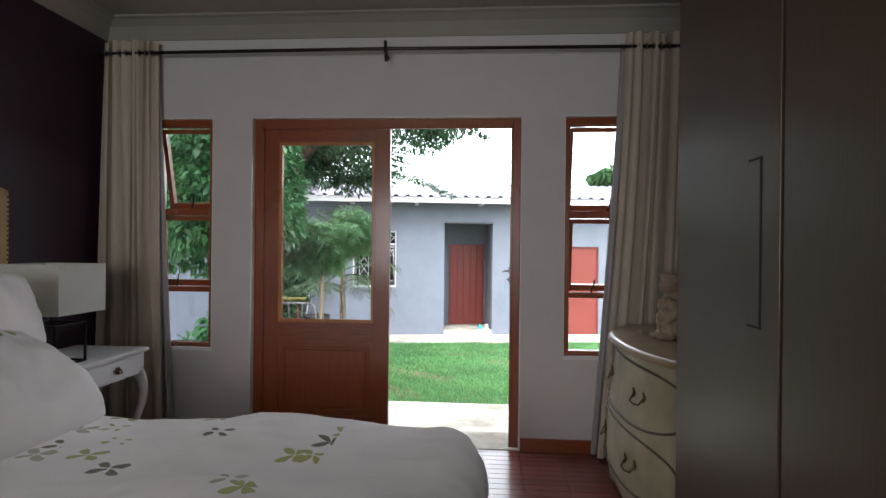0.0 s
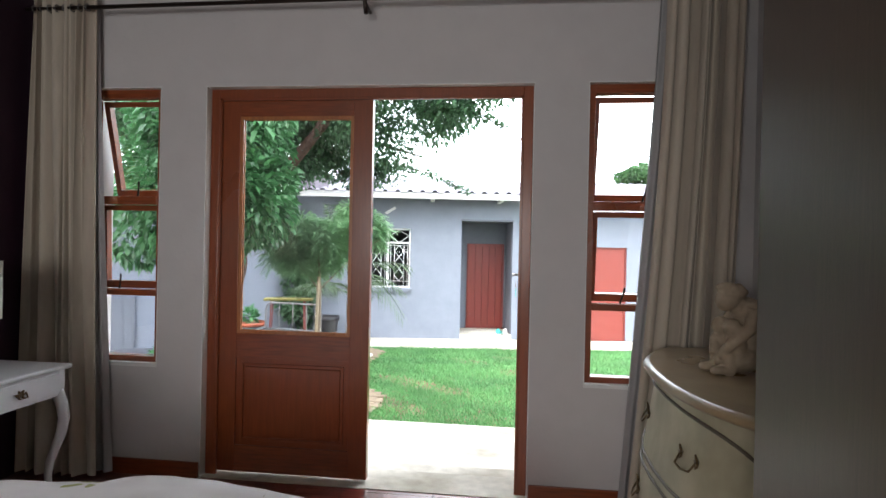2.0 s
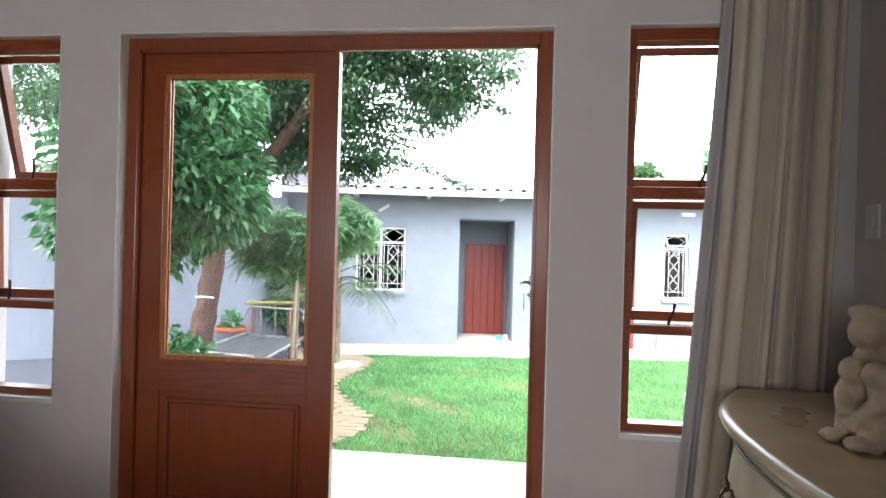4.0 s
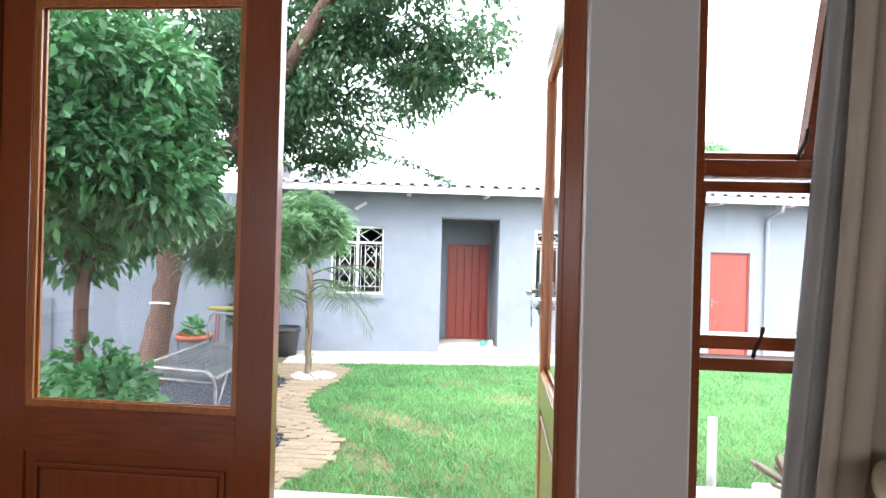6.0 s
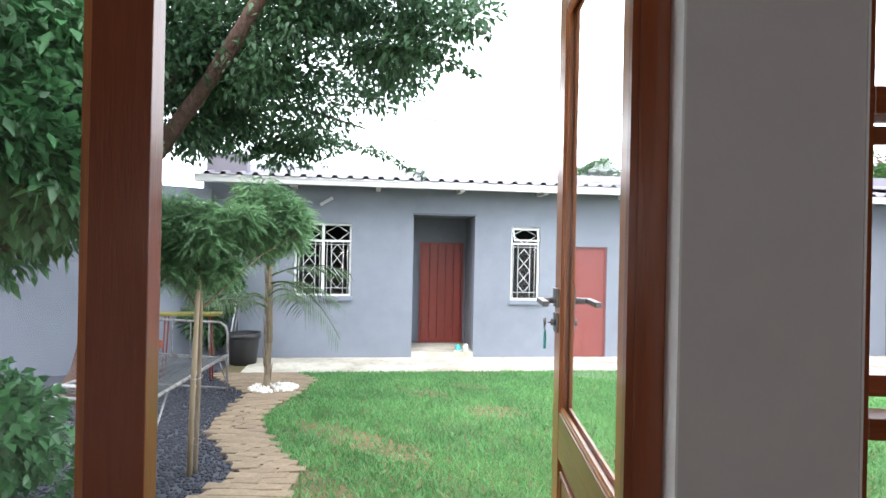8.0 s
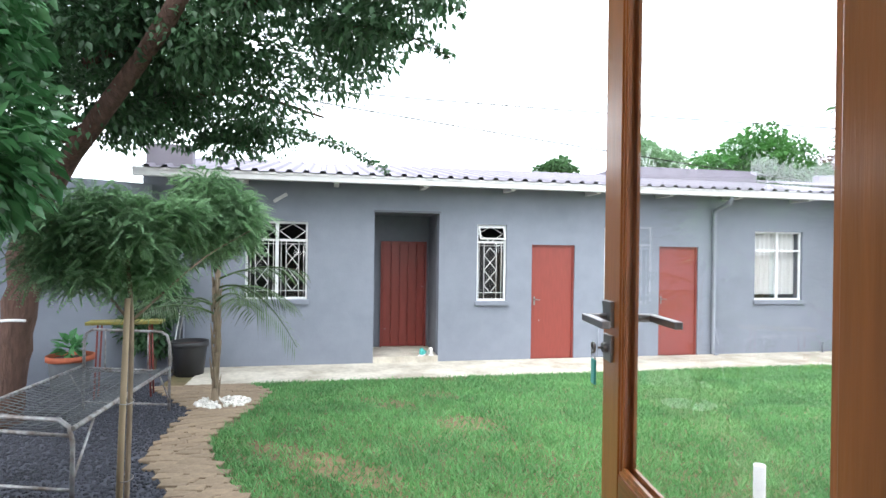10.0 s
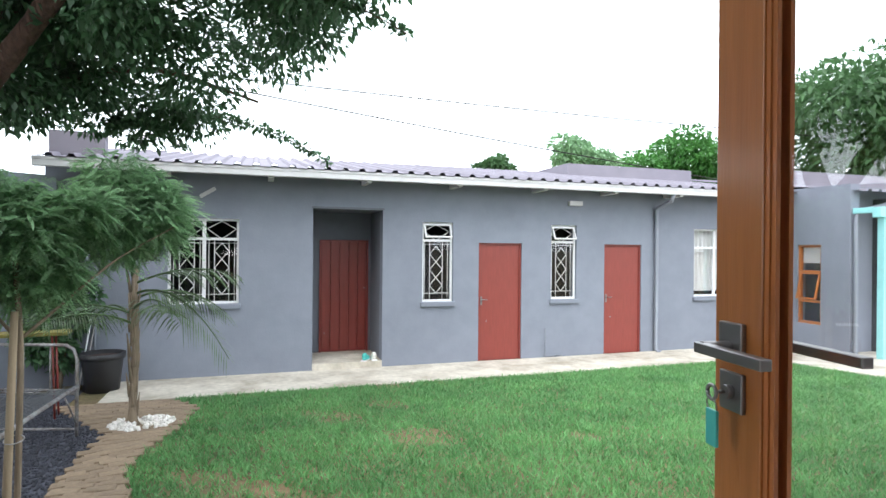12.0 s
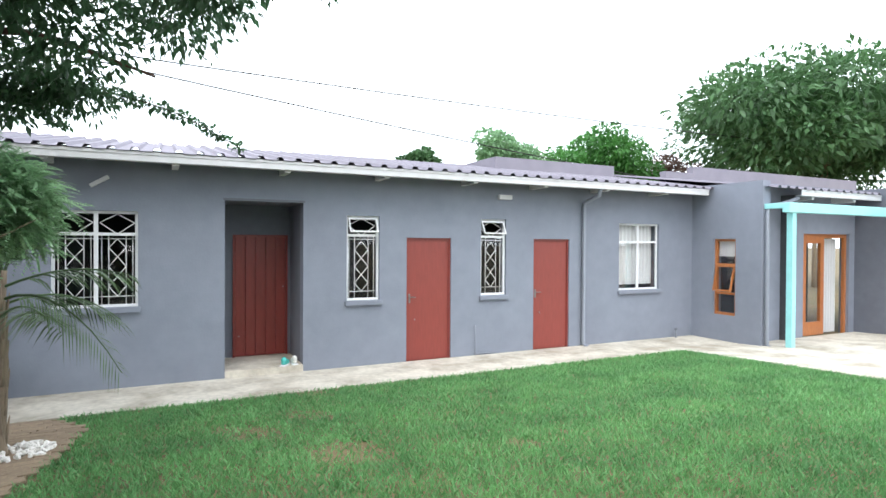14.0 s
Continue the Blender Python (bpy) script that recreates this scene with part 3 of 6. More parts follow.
# ---- bed ----
def soft_block(name, x0, x1, y0, y1, z0, z1, r, nx, ny, nz, amp, seed, material, parent, droop=0.0, label=""):
    """A rounded soft block with folds, open below nothing."""
    bm = bmesh.new()
    bmesh.ops.create_cube(bm, size=2.0)
    bmesh.ops.subdivide_edges(bm, edges=bm.edges, cuts=nx, use_grid_fill=True)
    cx, cy, cz = (x0 + x1) / 2, (y0 + y1) / 2, (z0 + z1) / 2
    hx, hy, hz = (x1 - x0) / 2, (y1 - y0) / 2, (z1 - z0) / 2
    off = Vector((seed * 3.1, seed * 1.7, 0))
    for v in bm.verts:
        p = Vector((v.co.x * hx, v.co.y * hy, v.co.z * hz))
        q = Vector((max(-hx + r, min(hx - r, p.x)), max(-hy + r, min(hy - r, p.y)), max(-hz + r, min(hz - r, p.z))))
        d = p - q
        if d.length > 1e-6:
            p = q + d.normalized() * r if d.length > 1e-6 else p
        nrm = d.normalized() if d.length > 1e-6 else Vector((0, 0, 1))
        w = Vector((cx, cy, cz)) + p
        s = noise.noise((w + off) * 2.0) + 0.45 * noise.ridged_multi_fractal(Vector(((w + off).x * 2.2, (w + off).y * 4.5, w.z * 3)), 0.8, 2.0, 3, 1.0, 2.0) * (0.5 if w.x < -0.6 else 1.0) + 0.2 * noise.noise((w + off) * 9)
        w += nrm * amp * s
        v.co = w
    for f in bm.faces:
        f.smooth = True
    return part(name, bm, material, parent, label)


def print_mat():
    """White linen with a scattered green, brown and taupe butterfly and leaf print."""
    m = mat("printed_white_linen", (0.86, 0.81, 0.81), 0.85, vary=0.04, bump=0.2, bump_scale=220, bump_dist=0.001, sheen=0.2)
    nt = m.node_tree
    N, L = nt.nodes.new, nt.links.new
    b = nt.nodes["Principled BSDF"]
    src = b.inputs["Base Color"].links[0].from_socket
    co = N("ShaderNodeTexCoord")
    warp = N("ShaderNodeTexNoise")
    warp.inputs["Scale"].default_value = 14
    L(co.outputs["Object"], warp.inputs["Vector"])
    sc = N("ShaderNodeVectorMath")
    sc.operation = "MULTIPLY_ADD"
    L(warp.outputs["Color"], sc.inputs[0])
    sc.inputs[1].default_value = (0.035, 0.035, 0.0)
    L(co.outputs["Object"], sc.inputs[2])
    flat = N("ShaderNodeMapping")
    flat.inputs["Scale"].default_value = (7.2, 7.2, 0.0)
    L(sc.outputs[0], flat.inputs[0])
    vo = N("ShaderNodeTexVoronoi")
    vo.inputs["Scale"].default_value = 1.0
    L(flat.outputs[0], vo.inputs["Vector"])
    lt = N("ShaderNodeMath")
    lt.operation = "LESS_THAN"
    # four-lobed motif: r cubed smaller than 2 R |x y| about each cell's point
    dv = N("ShaderNodeVectorMath")
    dv.operation = "SUBTRACT"
    L(flat.outputs[0], dv.inputs[0])
    L(vo.outputs["Position"], dv.inputs[1])
    sd = N("ShaderNodeSeparateXYZ")
    L(dv.outputs[0], sd.inputs[0])
    xy, ab, cube, lob = (N("ShaderNodeMath") for _ in range(4))
    xy.operation, ab.operation, cube.operation, lob.operation = "MULTIPLY", "ABSOLUTE", "POWER", "MULTIPLY"
    L(sd.outputs[0], xy.inputs[0])
    L(sd.outputs[1], xy.inputs[1])
    L(xy.outputs[0], ab.inputs[0])
    L(ab.outputs[0], lob.inputs[0])
    lob.inputs[1].default_value = 1.0
    L(vo.outputs["Distance"], cube.inputs[0])
    cube.inputs[1].default_value = 3.0
    L(cube.outputs[0], lt.inputs[0])
    L(lob.outputs[0], lt.inputs[1])
    sep = N("ShaderNodeSeparateColor")
    L(vo.outputs["Color"], sep.inputs[0])
    gt = N("ShaderNodeMath")
    gt.operation = "GREATER_THAN"
    gt.inputs[1].default_value = 0.12
    L(sep.outputs[0], gt.inputs[0])
    sx = N("ShaderNodeSeparateXYZ")
    L(co.outputs["Object"], sx.inputs[0])
    edge = N("ShaderNodeMath")
    edge.operation = "LESS_THAN"
    edge.inputs[1].default_value = -0.1
    L(sx.outputs[0], edge.inputs[0])
    mu, mv = N("ShaderNodeMath"), N("ShaderNodeMath")
    mu.operation = mv.operation = "MULTIPLY"
    L(lt.outputs[0], mu.inputs[0])
    L(gt.outputs[0], mu.inputs[1])
    L(mu.outputs[0], mv.inputs[0])
    L(edge.outputs[0], mv.inputs[1])
    rp = N("ShaderNodeValToRGB")
    rp.color_ramp.interpolation = "CONSTANT"
    e = rp.color_ramp.elements
    e[0].color, e[1].position, e[1].color = (0.36, 0.36, 0.1, 1), 0.35, (0.12, 0.09, 0.06, 1)
    x = e.new(0.6)
    x.color = (0.42, 0.38, 0.3, 1)
    x = e.new(0.8)
    x.color = (0.4, 0.4, 0.14, 1)
    L(sep.outputs[1], rp.inputs[0])
    mx = N("ShaderNodeMix")
    mx.data_type = "RGBA"
    L(mv.outputs[0], mx.inputs[0])
    L(src, mx.inputs[6])
    L(rp.outputs[0], mx.inputs[7])
    L(mx.outputs[2], b.inputs["Base Color"])
    return m


M_PRINT = print_mat()


def bed():
    b = thing("bed", pose(0.055, 0, 0), "double bed with a tan leather headboard with stud trim", "bed")
    boxpart("base", (-1.97, 0.36, 0.32, 1.98, 0.05, 0.32), M_TAN, b, bevel=0.01)
    boxpart("mattress", (-1.95, 0.38, 0.30, 2.0, 0.32, 0.52), M_SHEET, b, bevel=0.03, label="white mattress")
    hb = boxpart("headboard", (-2.12, -1.97, 0.0, 2.46, 0.05, 1.575), M_TAN, b, bevel=0.03, label="padded tan leather headboard")
    bm = bmesh.new()
    for k in range(48):
        for y in (2.435,):
            bmesh.ops.create_icosphere(bm, subdivisions=1, radius=0.007, matrix=Matrix.Translation((-1.968, y, 0.4 + k * 0.024)))
    part("stud", bm, M_BRASS, hb, "row of small brass studs", kind="stuff")
    d = thing("duvet", pose(0.05, 0, 0), "white duvet with a green and brown butterfly print on the bed", "duvet")
    soft_block("cover", -1.75, 0.42, 0.2, 2.09, 0.12, 0.60, 0.17, 90, 0, 0, 0.03, 1, M_PRINT, d)
    for nm, x, y, z, ry, sx, sy, seed, lab, mt in (
        ("pillow", -1.60, 1.80, 0.87, -79, 0.31, 0.36, 2, "upright plump white pillow against the headboard", M_SHEET),
        ("pillow", -1.60, 1.02, 0.87, -79, 0.31, 0.36, 3, "upright plump white pillow against the headboard", M_SHEET),
        ("pillow", -1.28, 1.60, 0.76, -36, 0.25, 0.34, 4, "leaning white pillow with a green print", M_PRINT),
        ("pillow", -1.22, 0.84, 0.77, -38, 0.26, 0.34, 5, "leaning white pillow with a green print", M_PRINT)):
        p = thing(nm, pose(x + 0.055, y, z, 0, -ry, 0), lab, "pillow", "pillows on the bed")
        bm = bmesh.new()
        bmesh.ops.create_cube(bm, size=2.0)
        bmesh.ops.subdivide_edges(bm, edges=bm.edges, cuts=26, use_grid_fill=True)
        for v in bm.verts:
            u, w, q = v.co
            f = max(0.0, (1 - u ** 4)) ** 0.5 * max(0.0, (1 - w ** 4)) ** 0.5
            px = u * sx * (1 - 0.06 * w * w)
            py = w * sy * (1 - 0.06 * u * u)
            pz = q * (0.012 + 0.095 * f)
            n = noise.noise(Vector((px * 6 + seed, py * 6, pz * 4))) * 0.02 + noise.ridged_multi_fractal(Vector((px * 5 + seed, py * 9, seed)), 0.8, 2.0, 3, 1.0, 2.0) * 0.026 * f
            v.co = (px, py, pz + n)
        for f in bm.faces:
            f.smooth = True
        part("cushion", bm, mt, p)


bed()


# ---- nightstand and lamp ----
def cabriole(bm, x, y, z0, z1, dx, dy, s=0.022):
    pts, rads = [], []
    for k in range(9):
        v = k / 8
        bulge = 0.030 * math.sin(v * math.pi * 2) * (1 - 0.2 * v)
        pts.append((x + dx * bulge, y + dy * bulge, z1 + (z0 - z1) * v))
        rads.append(s * (1.25 - 0.75 * v) if v < 0.9 else s * 0.85)
    tube(bm, pts, rads, 8)


def nightstand():
    t = thing("nightstand", pose(0.055, 0, 0), "white painted nightstand with a drawer and curved legs", "nightstand")
    x0, x1, y0, y1, zt = -2.08, -1.62, 2.50, 3.06, 0.68
    bm = bmesh.new()
    bx(bm, x0, x1 + 0.012, y0 - 0.012, y1 + 0.012, zt - 0.022, zt, bevel=0.008)
    part("tabletop", bm, M_WHITEP, t)
    bm = bmesh.new()
    bx(bm, x0 + 0.02, x1 - 0.012, y0 + 0.01, y1 - 0.01, zt - 0.15, zt - 0.022, bevel=0.004)
    part("body", bm, M_WHITEP, t)
    bm = bmesh.new()
    bx(bm, x1 - 0.012, x1 - 0.002, y0 + 0.05, y1 - 0.05, zt - 0.135, zt - 0.035, bevel=0.003)
    dr = part("drawer", bm, M_WHITEP, t)
    bm = bmesh.new()
    ym, zm = (y0 + y1) / 2, zt - 0.085
    for k in range(6):
        a = k * math.pi / 3
        tube(bm, [(x1, ym, zm), (x1 + 0.004, ym + 0.028 * math.cos(a), zm + 0.02 * math.sin(a))], [0.008, 0.004], 6)
    tube(bm, [(x1, ym - 0.03, zm + 0.005), (x1 + 0.018, ym - 0.02, zm - 0.015), (x1 + 0.018, ym + 0.02, zm - 0.015), (x1, ym + 0.03, zm + 0.005)], 0.0035, 6)
    part("handle", bm, M_BRASS, dr, "ornate dark brass handle")
    for x in (x0 + 0.05, x1 - 0.035):
        for y in (y0 + 0.035, y1 - 0.035):
            bm = bmesh.new()
            cabriole(bm, x, y, 0.0, zt - 0.13, 1 if x > -1.8 else -1, 0.6 if y > 2.7 else -0.6, 0.024)
            part("leg", bm, M_WHITEP, t)
    l = thing("table_lamp", pose(-1.745, 2.52, zt), "table lamp with a square white shade on a black metal frame", "lamp")
    bm = bmesh.new()
    s, h0, h1 = 0.17, 0.265, 0.515
    loops = [[bm.verts.new((p * q, r * q, z)) for p, r in ((-1, -1), (1, -1), (1, 1), (-1, 1))] for q, z in ((s, h0), (s, h1), (s - 0.003, h1), (s - 0.003, h0))]
    for k in range(4):
        for j in range(4):
            bm.faces.new((loops[k][j], loops[k][(j + 1) % 4], loops[(k + 1) % 4][(j + 1) % 4], loops[(k + 1) % 4][j]))
    part("shade", bm, M_SHADE, l, "square white fabric shade")
    bm = bmesh.new()
    q = 0.105
    for x in (-q, q):
        for y in (-q, q):
            bx(bm, x - 0.005, x + 0.005, y - 0.005, y + 0.005, 0.005, 0.20)
    for z in (0.0, 0.20):
        for y in (-q, q):
            bx(bm, -q - 0.005, q + 0.005, y - 0.005, y + 0.005, z, z + 0.01)
        for x in (-q, q):
            bx(bm, x - 0.005, x + 0.005, -q + 0.005, q - 0.005, z, z + 0.01)
    tube(bm, [(0, 0, 0.20), (0, 0, 0.36)], 0.006, 8)
    tube(bm, [(-q, 0, 0.205), (q, 0, 0.205)], 0.004, 6)
    part("frame", bm, M_BLACKM, l)


nightstand()


# ---- chest of drawers ----
def chest():
    t = thing("chest_of_drawers", pose(XR - 0.005, 2.60, 0), "curved cream distressed chest of drawers with ornate handles", "chest of drawers")
    half = 0.62

    def depth(v, z):
        """How far the front stands from the wall: v along, -1 to 1, z up."""
        base = 0.45 + 0.20 * (1 - abs(v) ** 2.6)
        return base + 0.035 * math.sin(max(0.0, min(1.0, z / 0.76)) * math.pi * 1.173) - 0.02

    n, rows, zb, zt = 36, 16, 0.10, 0.812
    verts, faces = [], []
    for r in range(rows + 1):
        z = zb + (zt - zb) * r / rows
        for k in range(n + 1):
            v = -1 + 2 * k / n
            apron = 0.05 * math.cos(v * math.pi * 1.5) ** 2 if r == 0 else 0
            wob = half * (1 - 0.05 * (1 - z / 0.76) ** 2)
            verts.append((-depth(v, z), v * wob, z + apron))
    w = n + 1
    for r in range(rows):
        for k in range(n):
            a = r * w + k
            faces.append((a, a + w, a + w + 1, a + 1))
    m0 = len(verts)
    for r in range(rows + 1):
        z = zb + (zt - zb) * r / rows
        wob = half * (1 - 0.05 * (1 - z / 0.76) ** 2)
        verts += [(0, -wob, z), (0, wob, z)]
    for r in range(rows):
        faces.append((r * w, m0 + 2 * r, m0 + 2 * r + 2, (r + 1) * w))
        faces.append((r * w + n, (r + 1) * w + n, m0 + 2 * r + 3, m0 + 2 * r + 1))
    raw("body", verts, faces, M_CHEST, t, smooth=True)
    bm = bmesh.new()
    rings = []
    for off, z in ((0.0, 0.812), (0.022, 0.818), (0.030, 0.832), (0.022, 0.846), (0.006, 0.852)):
        ring = [(0.0, -half - off, z)]
        for k in range(n + 1):
            v = -1 + 2 * k / n
            ring.append((-depth(v, 0.7) - off - 0.005, v * (half + off), z))
        ring.append((0.0, half + off, z))
        rings.append([bm.verts.new(p) for p in ring])
    for a, b in zip(rings, rings[1:]):
        for k in range(len(a) - 1):
            bm.faces.new((a[k], a[k + 1], b[k + 1], b[k])).smooth = True
    bm.faces.new(rings[-1])
    bm.faces.new(rings[0][::-1])
    part("tabletop", bm, M_CHESTTOP, t, "greyish brown polished top")

    def face(v, z, out=0.004):
        return (-depth(v, z) - out, v * half * (1 - 0.05 * (1 - z / 0.76) ** 2), z)

    for zc, hz in ((0.64, 0.12), (0.34, 0.12)):
        bm = bmesh.new()
        loop = []
        for k in range(64):
            a = 2 * math.pi * k / 64
            c, s = math.cos(a), math.sin(a)
            vx = 0.86 * math.copysign(abs(c) ** 0.5, c)
            vz = hz * math.copysign(abs(s) ** 0.45, s) * (1 - 0.1 * math.cos(2 * a))
            loop.append(face(vx, zc + vz))
        tube(bm, loop + loop[:1], 0.006, 6, caps=False)
        dr = part("drawer", bm, M_CHESTLINE, t, "bowed drawer front outlined with a dark carved line")
        for vy in (-0.42, 0.42):
            bm = bmesh.new()
            for sg in (-1, 1):
                p = Vector(face(vy + sg * 0.075, zc + 0.01, 0.006))
                for k in range(5):
                    a = 1.2566 * k
                    tube(bm, [p, p + Vector((-0.004, 0.014 * math.cos(a), 0.024 * math.sin(a)))], [0.007, 0.003], 5)
            a, b = Vector(face(vy - 0.075, zc + 0.005, 0.01)), Vector(face(vy + 0.075, zc + 0.005, 0.01))
            tube(bm, [a, a + Vector((-0.018, 0.008, -0.028)), (a + b) / 2 + Vector((-0.022, 0, -0.034)), b + Vector((-0.018, -0.008, -0.028)), b], 0.004, 6)
            part("handle", bm, M_BRASS, dr, "ornate dark brass handle")
    for v in (-0.97, 0.97):
        bm = bmesh.new()
        tube(bm, [face(v, z, 0.012) for z in (0.75, 0.6, 0.45, 0.3, 0.18, 0.1)] + [(-depth(v, 0.1) - 0.03, v * half, 0.05), (-depth(v, 0.1) - 0.04, v * half, 0.0)], [0.020, 0.024, 0.02, 0.017, 0.016, 0.018, 0.016, 0.022], 8)
        part("leg", bm, M_CHEST, t)
        bm = bmesh.new()
        tube(bm, [(-0.05, v * half, 0.12), (-0.05, v * half, 0.0)], 0.022, 8)
        part("leg", bm, M_CHEST, t)


chest()


def statue():
    """A seated figure bent over its knees, one plain stone mesh."""
    bm = bmesh.new()

    def blob(x, y, z, sx, sy, sz, rot=0.0):
        bmesh.ops.create_icosphere(bm, subdivisions=3, radius=1.0, matrix=Matrix.Translation((x, y, z)) @ Matrix.Rotation(rot, 4, "Y") @ Matrix.Diagonal((sx, sy, sz, 1)))

    blob(0.0, 0, 0.055, 0.085, 0.075, 0.055)
    blob(0.045, 0.0, 0.15, 0.058, 0.062, 0.12, 0.15)
    blob(0.035, 0.0, 0.225, 0.060, 0.066, 0.055, 0.5)
    blob(-0.01, -0.01, 0.25, 0.035, 0.035, 0.035, 0.5)
    blob(-0.052, -0.015, 0.275, 0.040, 0.040, 0.050, 0.7)
    blob(-0.035, -0.01, 0.302, 0.052, 0.048, 0.030, 0.35)
    for k in range(14):
        a = 0.45 * k
        blob(-0.035 + 0.042 * math.cos(a), -0.01 + 0.038 * math.sin(a), 0.308 + 0.008 * math.sin(3 * a), 0.014, 0.014, 0.013)
    for sg, lean in ((-1, 0.0), (1, 0.01)):
        blob(-0.03 + lean, 0.035 * sg, 0.12, 0.034, 0.030, 0.075, -0.25)
        blob(-0.045, 0.035 * sg, 0.17, 0.034, 0.033, 0.034)
        blob(-0.055, 0.038 * sg, 0.04, 0.027, 0.026, 0.05)
        blob(-0.085, 0.036 * sg, 0.018, 0.042, 0.024, 0.018)
        tube(bm, [(0.03, 0.06 * sg, 0.235), (0.0, 0.072 * sg, 0.17), (-0.06, 0.05 * sg, 0.11), (-0.08, 0.02 * sg, 0.065)], [0.028, 0.025, 0.021, 0.018], 10)
    for v in bm.verts:
        v.co += v.normal * 0 + Vector([noise.noise(v.co * 40 + Vector((k * 9, 0, 0))) * 0.004 for k in range(3)])
    for f in bm.faces:
        f.smooth = True
    ob = part("statue", bm, M_STONE, None, "sandstone statue of a seated bent figure on the chest", m=pose(1.43, 2.68, 0.853, 0, 0, 12))
    md = ob.modifiers.new("merge", "REMESH")
    md.mode, md.voxel_size, md.use_smooth_shade = "VOXEL", 0.005, True
    tagged(ob, category="statue")


statue()
sw = thing("light_switch", pose(XR, 3.32, 1.42), "white plastic light switch on the wall above the chest", "light switch")
boxpart("plate", (-0.010, -0.001, -0.036, 0.036, -0.058, 0.058), M_SWITCH, sw, bevel=0.003)
boxpart("rocker", (-0.014, -0.010, -0.012, 0.012, -0.02, 0.02), M_SWITCH, sw, bevel=0.001)


def near_house_shell():
    """Plain outer walls and roof that close the bedroom."""
    boxpart("roof_near", (-3.4, 6.0, -3.4, 4.3, 3.02, 3.12), M_ROOF, kind="structure", label="plain roof over the bedroom")
    boxpart("wall_outer", [(-3.4, -3.2, -3.4, YI - 0.001, -0.8, 3.0), (5.8, 6.0, -3.4, YI - 0.001, -0.8, 3.0), (-3.2, 5.8, -3.4, -3.2, -0.8, 3.0)], M_HOUSE, kind="structure", label="blue-grey outer walls of the bedroom wing")


near_house_shell()
into_world(outside)


# ---- the far house, in its own frame ----
YF, ZE = 12.51, 2.30


def steel_window(parent, x, z0, z1, w, kind, face, axis=0):
    """A white steel window with burglar bars in the wall plane y = face; kind: double, single or curtain."""
    y = face + 0.05
    bm = bmesh.new()
    f = 0.035
    bx(bm, x, x + f, y, y + 0.03, z0, z1)
    bx(bm, x + w - f, x + w, y, y + 0.03, z0, z1)
    bx(bm, x + f, x + w - f, y, y + 0.03, z0, z0 + f)
    bx(bm, x + f, x + w - f, y, y + 0.03, z1 - f, z1)
    zt = z1 - 0.30 if kind != "curtain" else z1 - 0.36
    bx(bm, x + f, x + w - f, y, y + 0.03, zt - 0.02, zt + 0.02)
    mull = kind in ("double", "curtain")
    if mull:
        bx(bm, x + w / 2 - 0.025, x + w / 2 + 0.025, y - 0.004, y + 0.028, z0 + f, z1 - f)
    win = part("window", bm, M_WINFRAME, parent, "white steel window frame with a painted sill")
    boxpart("sill", (x - 0.03, x + w + 0.03, face - 0.05, face + 0.05, z0 - 0.075, z0 - 0.002), M_HOUSE, win, bevel=0.008, label="blue-grey plastered sill")
    g = boxpart("pane", (x + f, x + w - f, y + 0.012, y + 0.015, z0 + f, zt - 0.02), M_GLASS, win, label="clear glass")
    g.visible_shadow = False
    if kind == "single":
        bm = bmesh.new()
        hh, t = z1 - f - zt - 0.02, 0.022
        bx(bm, x + f, x + f + t, -0.012, 0.012, -hh, 0)
        bx(bm, x + w - f - t, x + w - f, -0.012, 0.012, -hh, 0)
        bx(bm, x + f + t, x + w - f - t, -0.012, 0.012, -hh, -hh + t)
        bx(bm, x + f + t, x + w - f - t, -0.012, 0.012, -t, 0)
        part("sash", bm, M_WINFRAME, win, "small top sash pushed open", m=pose(0, y, z1 - f, -28))
    bm = bmesh.new()
    yb = y + 0.055

    def bar(xa, za, xb, zb):
        tube(bm, [(xa, yb, za), (xb, yb, zb)], 0.007, 4)

    cols = [(x + f, x + w / 2 - 0.03), (x + w / 2 + 0.03, x + w - f)] if mull else [(x + f, x + w - f)]
    for a, b in cols:
        c = (a + b) / 2
        h = (b - a) * 0.24
        for u in (c - h, c + h):
            bar(u, z0 + f, u, zt)
        for u in (a + 0.03, b - 0.03):
            bar(u, z0 + f, u, zt)
        z = z0 + f + 0.10
        bar(a, z, b, z)
        bar(a, zt - 0.06, b, zt - 0.06)
        k = 0
        while z + 0.01 < zt - 0.1:
            z2 = min(z + 0.26, zt - 0.06)
            zm = (z + z2) / 2
            for p, q in (((c, z), (c - h, zm)), ((c - h, zm), (c, z2)), ((c, z2), (c + h, zm)), ((c + h, zm), (c, z))):
                bar(p[0], p[1], q[0], q[1])
            z = z2
            k += 1
        zm = (zt + z1) / 2
        for p, q in (((c, zt), (c - 2 * h, zm)), ((c - 2 * h, zm), (c, z1 - f)), ((c, z1 - f), (c + 2 * h, zm)), ((c + 2 * h, zm), (c, zt))):
            bar(p[0], p[1], q[0], q[1])
    if kind != "curtain":
        part("burglar_bar", bm, M_WINFRAME, win, "white diamond-pattern burglar bars")
    else:
        bm.free()
        verts, faces = [], []
        for r in range(2):
            for k in range(61):
                u = k / 60
                verts.append((x + 0.05 + (w - 0.1) * u, y + 0.12 + 0.018 * math.sin(u * 60), z1 - 0.02 if r else z0 + 0.1))
        for k in range(60):
            faces.append((k, k + 1, k + 62, k + 61))
        raw("net_curtain", verts, faces, M_NET, win, "white net curtain behind the panes", smooth=True)
    return win


